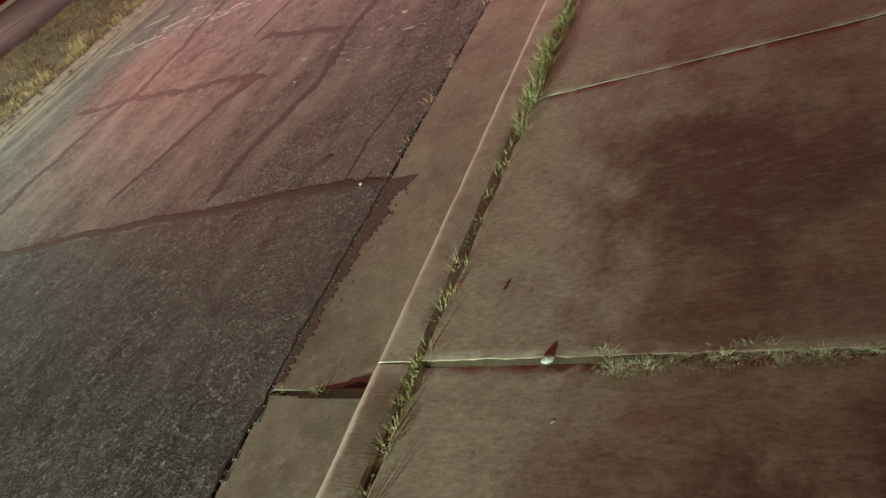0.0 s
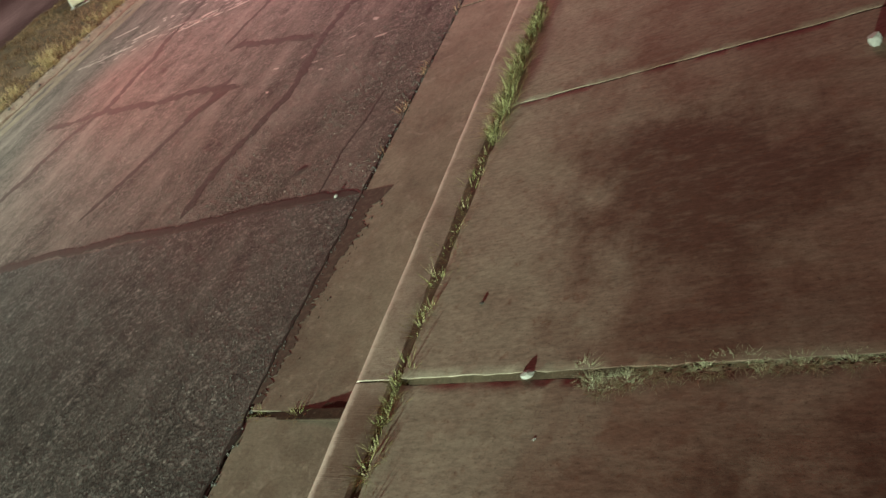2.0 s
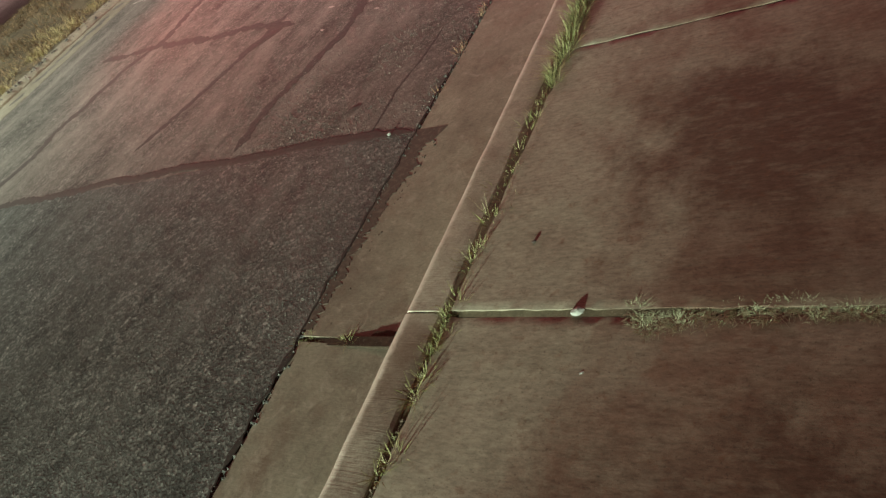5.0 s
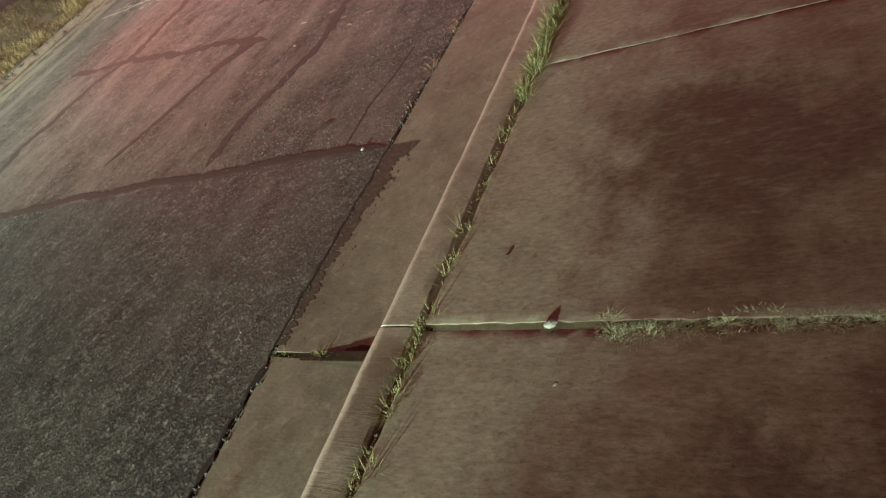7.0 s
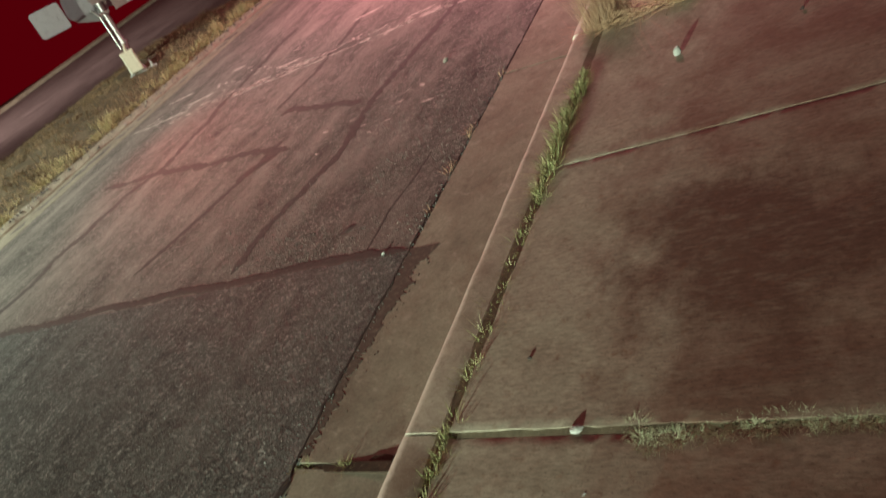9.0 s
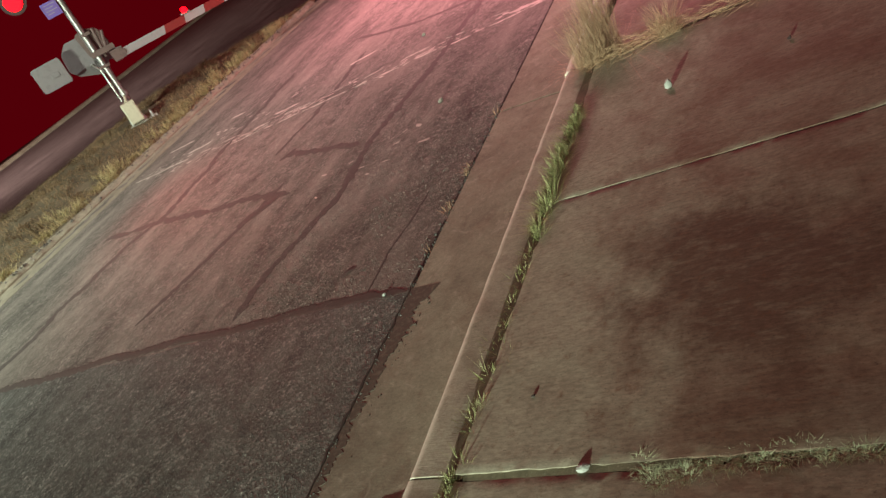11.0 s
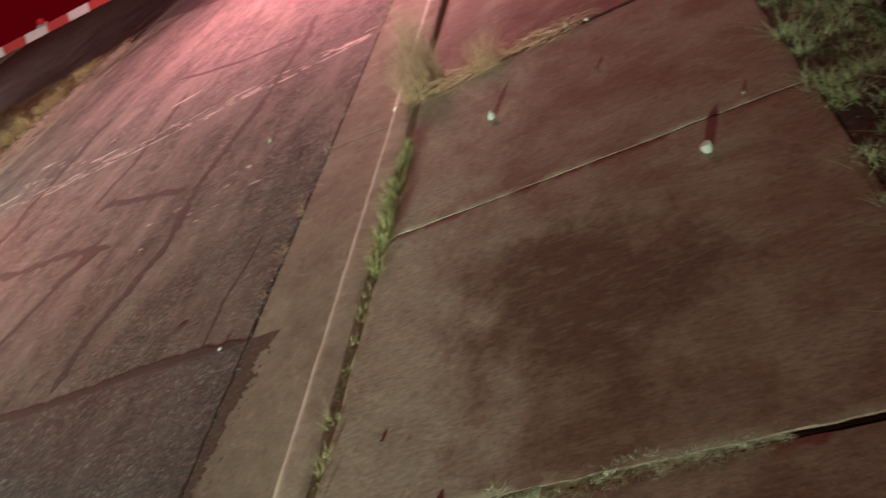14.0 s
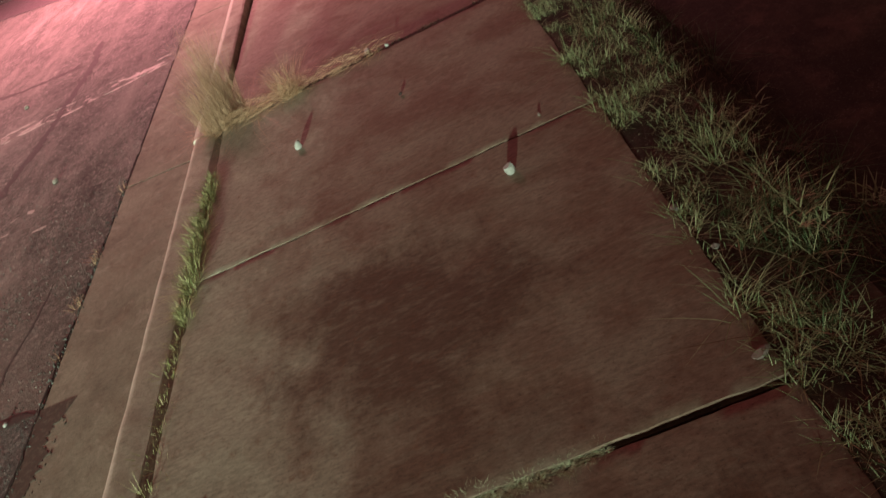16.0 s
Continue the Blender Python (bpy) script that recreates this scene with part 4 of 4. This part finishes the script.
def dry_clump(x, y, n, spread, height, lean, way, label, material=None):
    """Tangled dry stalks: most stand and nod over in their own direction, some are broken low."""
    verts, faces = [], []
    for _ in range(n):
        a, q = rng.uniform(0, 6.28), spread * rng.random() ** 0.6
        tall = height * (rng.uniform(0.55, 1.1) if rng.random() < 0.55 else rng.uniform(0.2, 0.6))
        blade(verts, faces, (q * math.cos(a), q * math.sin(a) * 0.7, -0.02), tall, lean * rng.uniform(0.2, 1.6), way + rng.gauss(0, 1.9), 0.002 * rng.uniform(0.7, 1.4), rng.uniform(0.5, 1.6), 5)
    ob = piece("dry_grass_clump", verts, faces, material or M_DRY)
    ob.matrix_world = pose(x, y, -0.01)
    return tagged(ob, label, "grass", "dry grass at the end of the sidewalk")


dry_clump(0.19, 3.08, 620, 0.12, 0.4, 0.2, 0.9, "tall dry straw-coloured grass clump at the curb")
dry_clump(0.25, 3.22, 520, 0.11, 0.6, 0.15, 0.8, "tall dry straw-coloured grass clump at the curb")
dry_clump(0.18, 3.03, 300, 0.09, 0.16, 0.8, 4.6, "short dry grass at the foot of the clump", M_STRAW)
dry_clump(0.68, 3.05, 380, 0.07, 0.27, 0.4, 2.6, "dry straw-coloured grass clump at the slab's end", M_STRAW)
dry_clump(0.4, 3.03, 120, 0.12, 0.2, 1.5, 0.3, "flattened dry grass at the slab's end", M_STRAW)
dry_clump(0.92, 3.05, 160, 0.2, 0.05, 1.8, 0.2, "flattened dry grass at the slab's end", M_STRAW)
dry_clump(0.0, 3.08, 14, 0.03, 0.13, 2.0, 3.2, "dry grass stalks bent over the curb")


def straw_mat(x0, x1, y, wide, n, label):
    """Straw stalks that lie flat in a tangle."""
    verts, faces = [], []
    for _ in range(n):
        u = rng.random()
        x, yy = x0 + (x1 - x0) * u, y + rng.gauss(0, wide)
        a, n_len, z = rng.gauss(0.15, 1.1) + (math.pi if rng.random() < 0.5 else 0), rng.uniform(0.05, 0.2), 0.006 + 0.06 * rng.random() ** 2
        bend = rng.gauss(0, 0.9)
        base = len(verts)
        for k in range(5):
            f = k / 4
            w = 0.0013 * (1 - 0.6 * f)
            verts += [(x - w * math.sin(a), yy + w * math.cos(a), z + 0.02 * f * (1 - f)), (x + 0.5 * w * math.sin(a), yy - 0.5 * w * math.cos(a), z + 0.02 * f * (1 - f) + 1.6 * w)]
            x, yy, a = x + n_len / 4 * math.cos(a), yy + n_len / 4 * math.sin(a), a + bend / 4
        faces += [(base + 2 * k, base + 2 * k + 1, base + 2 * k + 3, base + 2 * k + 2) for k in range(4)]
    return tagged(piece("straw_mat", verts, faces, M_STRAW), label, "straw", kind="stuff")


straw_mat(0.24, 0.78, 3.03, 0.04, 420, "flattened pale straw along the slab's end")
straw_mat(0.7, 1.3, 3.06, 0.03, 200, "scattered pale straw along the slab's end")


def lawn(name, label, n, place, height, width, lean, material, seed):
    r = random.Random(seed)
    verts, faces = [], []
    for _ in range(n):
        x, y, z, k = place(r)
        blade(verts, faces, (x, y, z), height * k * r.uniform(0.4, 1.2), lean * r.uniform(0.1, 1.4), r.uniform(0, 6.28), width * r.uniform(0.6, 1.4), r.uniform(0.3, 1.2), 3)
    return tagged(piece(name, verts, faces, material), label, "grass", kind="stuff")


def bank_level(x, y):
    return -0.007 + 0.05 * wobble(x, y, 1.3) * min(1, max(0, (x - 2.1) * 2)) - 1.15 * max(0, x - 2.45)


def clumps(n, x0, spread, y0, y1, low, high, seed):
    """Feet of grass clumps with their heights, thick at the sidewalk and thinning out down the bank."""
    r = random.Random(seed)
    return [(x0 + spread * r.random() ** 1.6, r.uniform(y0, y1), r.uniform(low, high) * (0.6 + 0.8 * r.random() ** 3)) for _ in range(n)]


def clump_place(feet, wide):
    def place(r):
        x, y, k = r.choice(feet)
        x, y = max(2.1, x + r.gauss(0, wide)), y + r.gauss(0, wide)
        return x, y, max(bank_level(x, y), -0.03 if x < 2.14 else -9.0) - 0.005, k
    return place


lawn("edge_grass", "short pale green grass clumps spilling over the sidewalk's edge", 15000, clump_place(clumps(330, 2.13, 0.36, -1.6, 6.0, 0.6, 1.2, 31), 0.024), 0.08, 0.0026, 1.0, M_EDGE, 21)
lawn("bank_grass", "tangled dark weeds on the bank", 9000, clump_place(clumps(230, 2.25, 1.2, -1.8, 7.0, 0.5, 1.1, 32), 0.035), 0.12, 0.0026, 1.1, M_WEED, 22)
lawn("withered_grass", "withered brown stalks among the bank's weeds", 4000, clump_place(clumps(260, 2.2, 1.0, -1.8, 6.0, 0.5, 1.3, 33), 0.05), 0.12, 0.002, 1.2, M_WITHERED, 24)


def verge_place(r):
    while True:
        x, y = -8.6 - 4.6 * r.random() ** 1.5, r.uniform(0.5, 13.8)
        if wobble(x, y, 1.2) + 0.5 * wobble(x, y, 4) > -0.28 * r.random() - 0.05:
            return x, y, verge_height(x, y) - 0.01, 0.8 + 0.5 * wobble(x, y, 2)


lawn("verge_grass", "dry and green grass on the rise across the road", 30000, verge_place, 0.09, 0.01, 0.9, M_VERGE, 23)



def far_clump_place(r):
    x, y, k = r.choice(FAR_FEET)
    x, y = x + r.gauss(0, 0.07), y + r.gauss(0, 0.07)
    return x, y, verge_height(x, y) - 0.01, k


FAR_FEET = [(-8.66 - abs(rng.gauss(0, 0.35)), rng.uniform(0.5, 12.5), rng.uniform(0.6, 1.5)) for _ in range(120)]
lawn("verge_clumps", "yellow-green grass clumps beside the far curb", 7000, far_clump_place, 0.13, 0.009, 0.8, M_LUSH, 25)
FAR_FEET = [(-9.0 - 3.2 * rng.random(), rng.uniform(0.5, 13.0), rng.uniform(0.5, 1.3)) for _ in range(140)]
lawn("verge_stalks", "withered brown grass on the rise across the road", 6000, far_clump_place, 0.14, 0.009, 0.9, M_WITHERED, 26)

# weeds with branching stems on the bank


def weed(x, y, height, seed):
    r = random.Random(seed)
    root = empty("weed", pose(x, y, bank_level(x, y)))
    for _ in range(6):
        a = r.uniform(0, 6.28)
        h, lean = height * r.uniform(0.6, 1.1), r.uniform(0.2, 0.8)
        verts, faces = [], []
        blade(verts, faces, (0, 0, -0.03), h, lean, a, 0.003, 0.4, 4)
        stem = piece("stem", verts, faces, M_WEED, root)
        for k in range(6):
            f = 0.3 + 0.11 * k
            p = (math.cos(a) * lean * h * f * 1.1, math.sin(a) * lean * h * f * 1.1, h * f * 0.9)
            verts, faces = [], []
            blade(verts, faces, p, h * 0.3, 1.0, r.uniform(0, 6.28), 0.005, 0.6, 3)
            piece("leaf", verts, faces, M_EDGE, stem)
    return tagged(root, "leafy branching weed on the dark bank", "weed", "weeds on the bank")


for i, (x, y, h) in enumerate(((2.42, 0.42, 0.22), (2.8, 0.75, 0.3), (2.5, 0.05, 0.18), (2.6, 1.2, 0.2), (2.5, 1.9, 0.24), (3.0, 1.3, 0.3), (2.95, 0.3, 0.25))):
    weed(x, y, 0.7 * h, 40 + i)
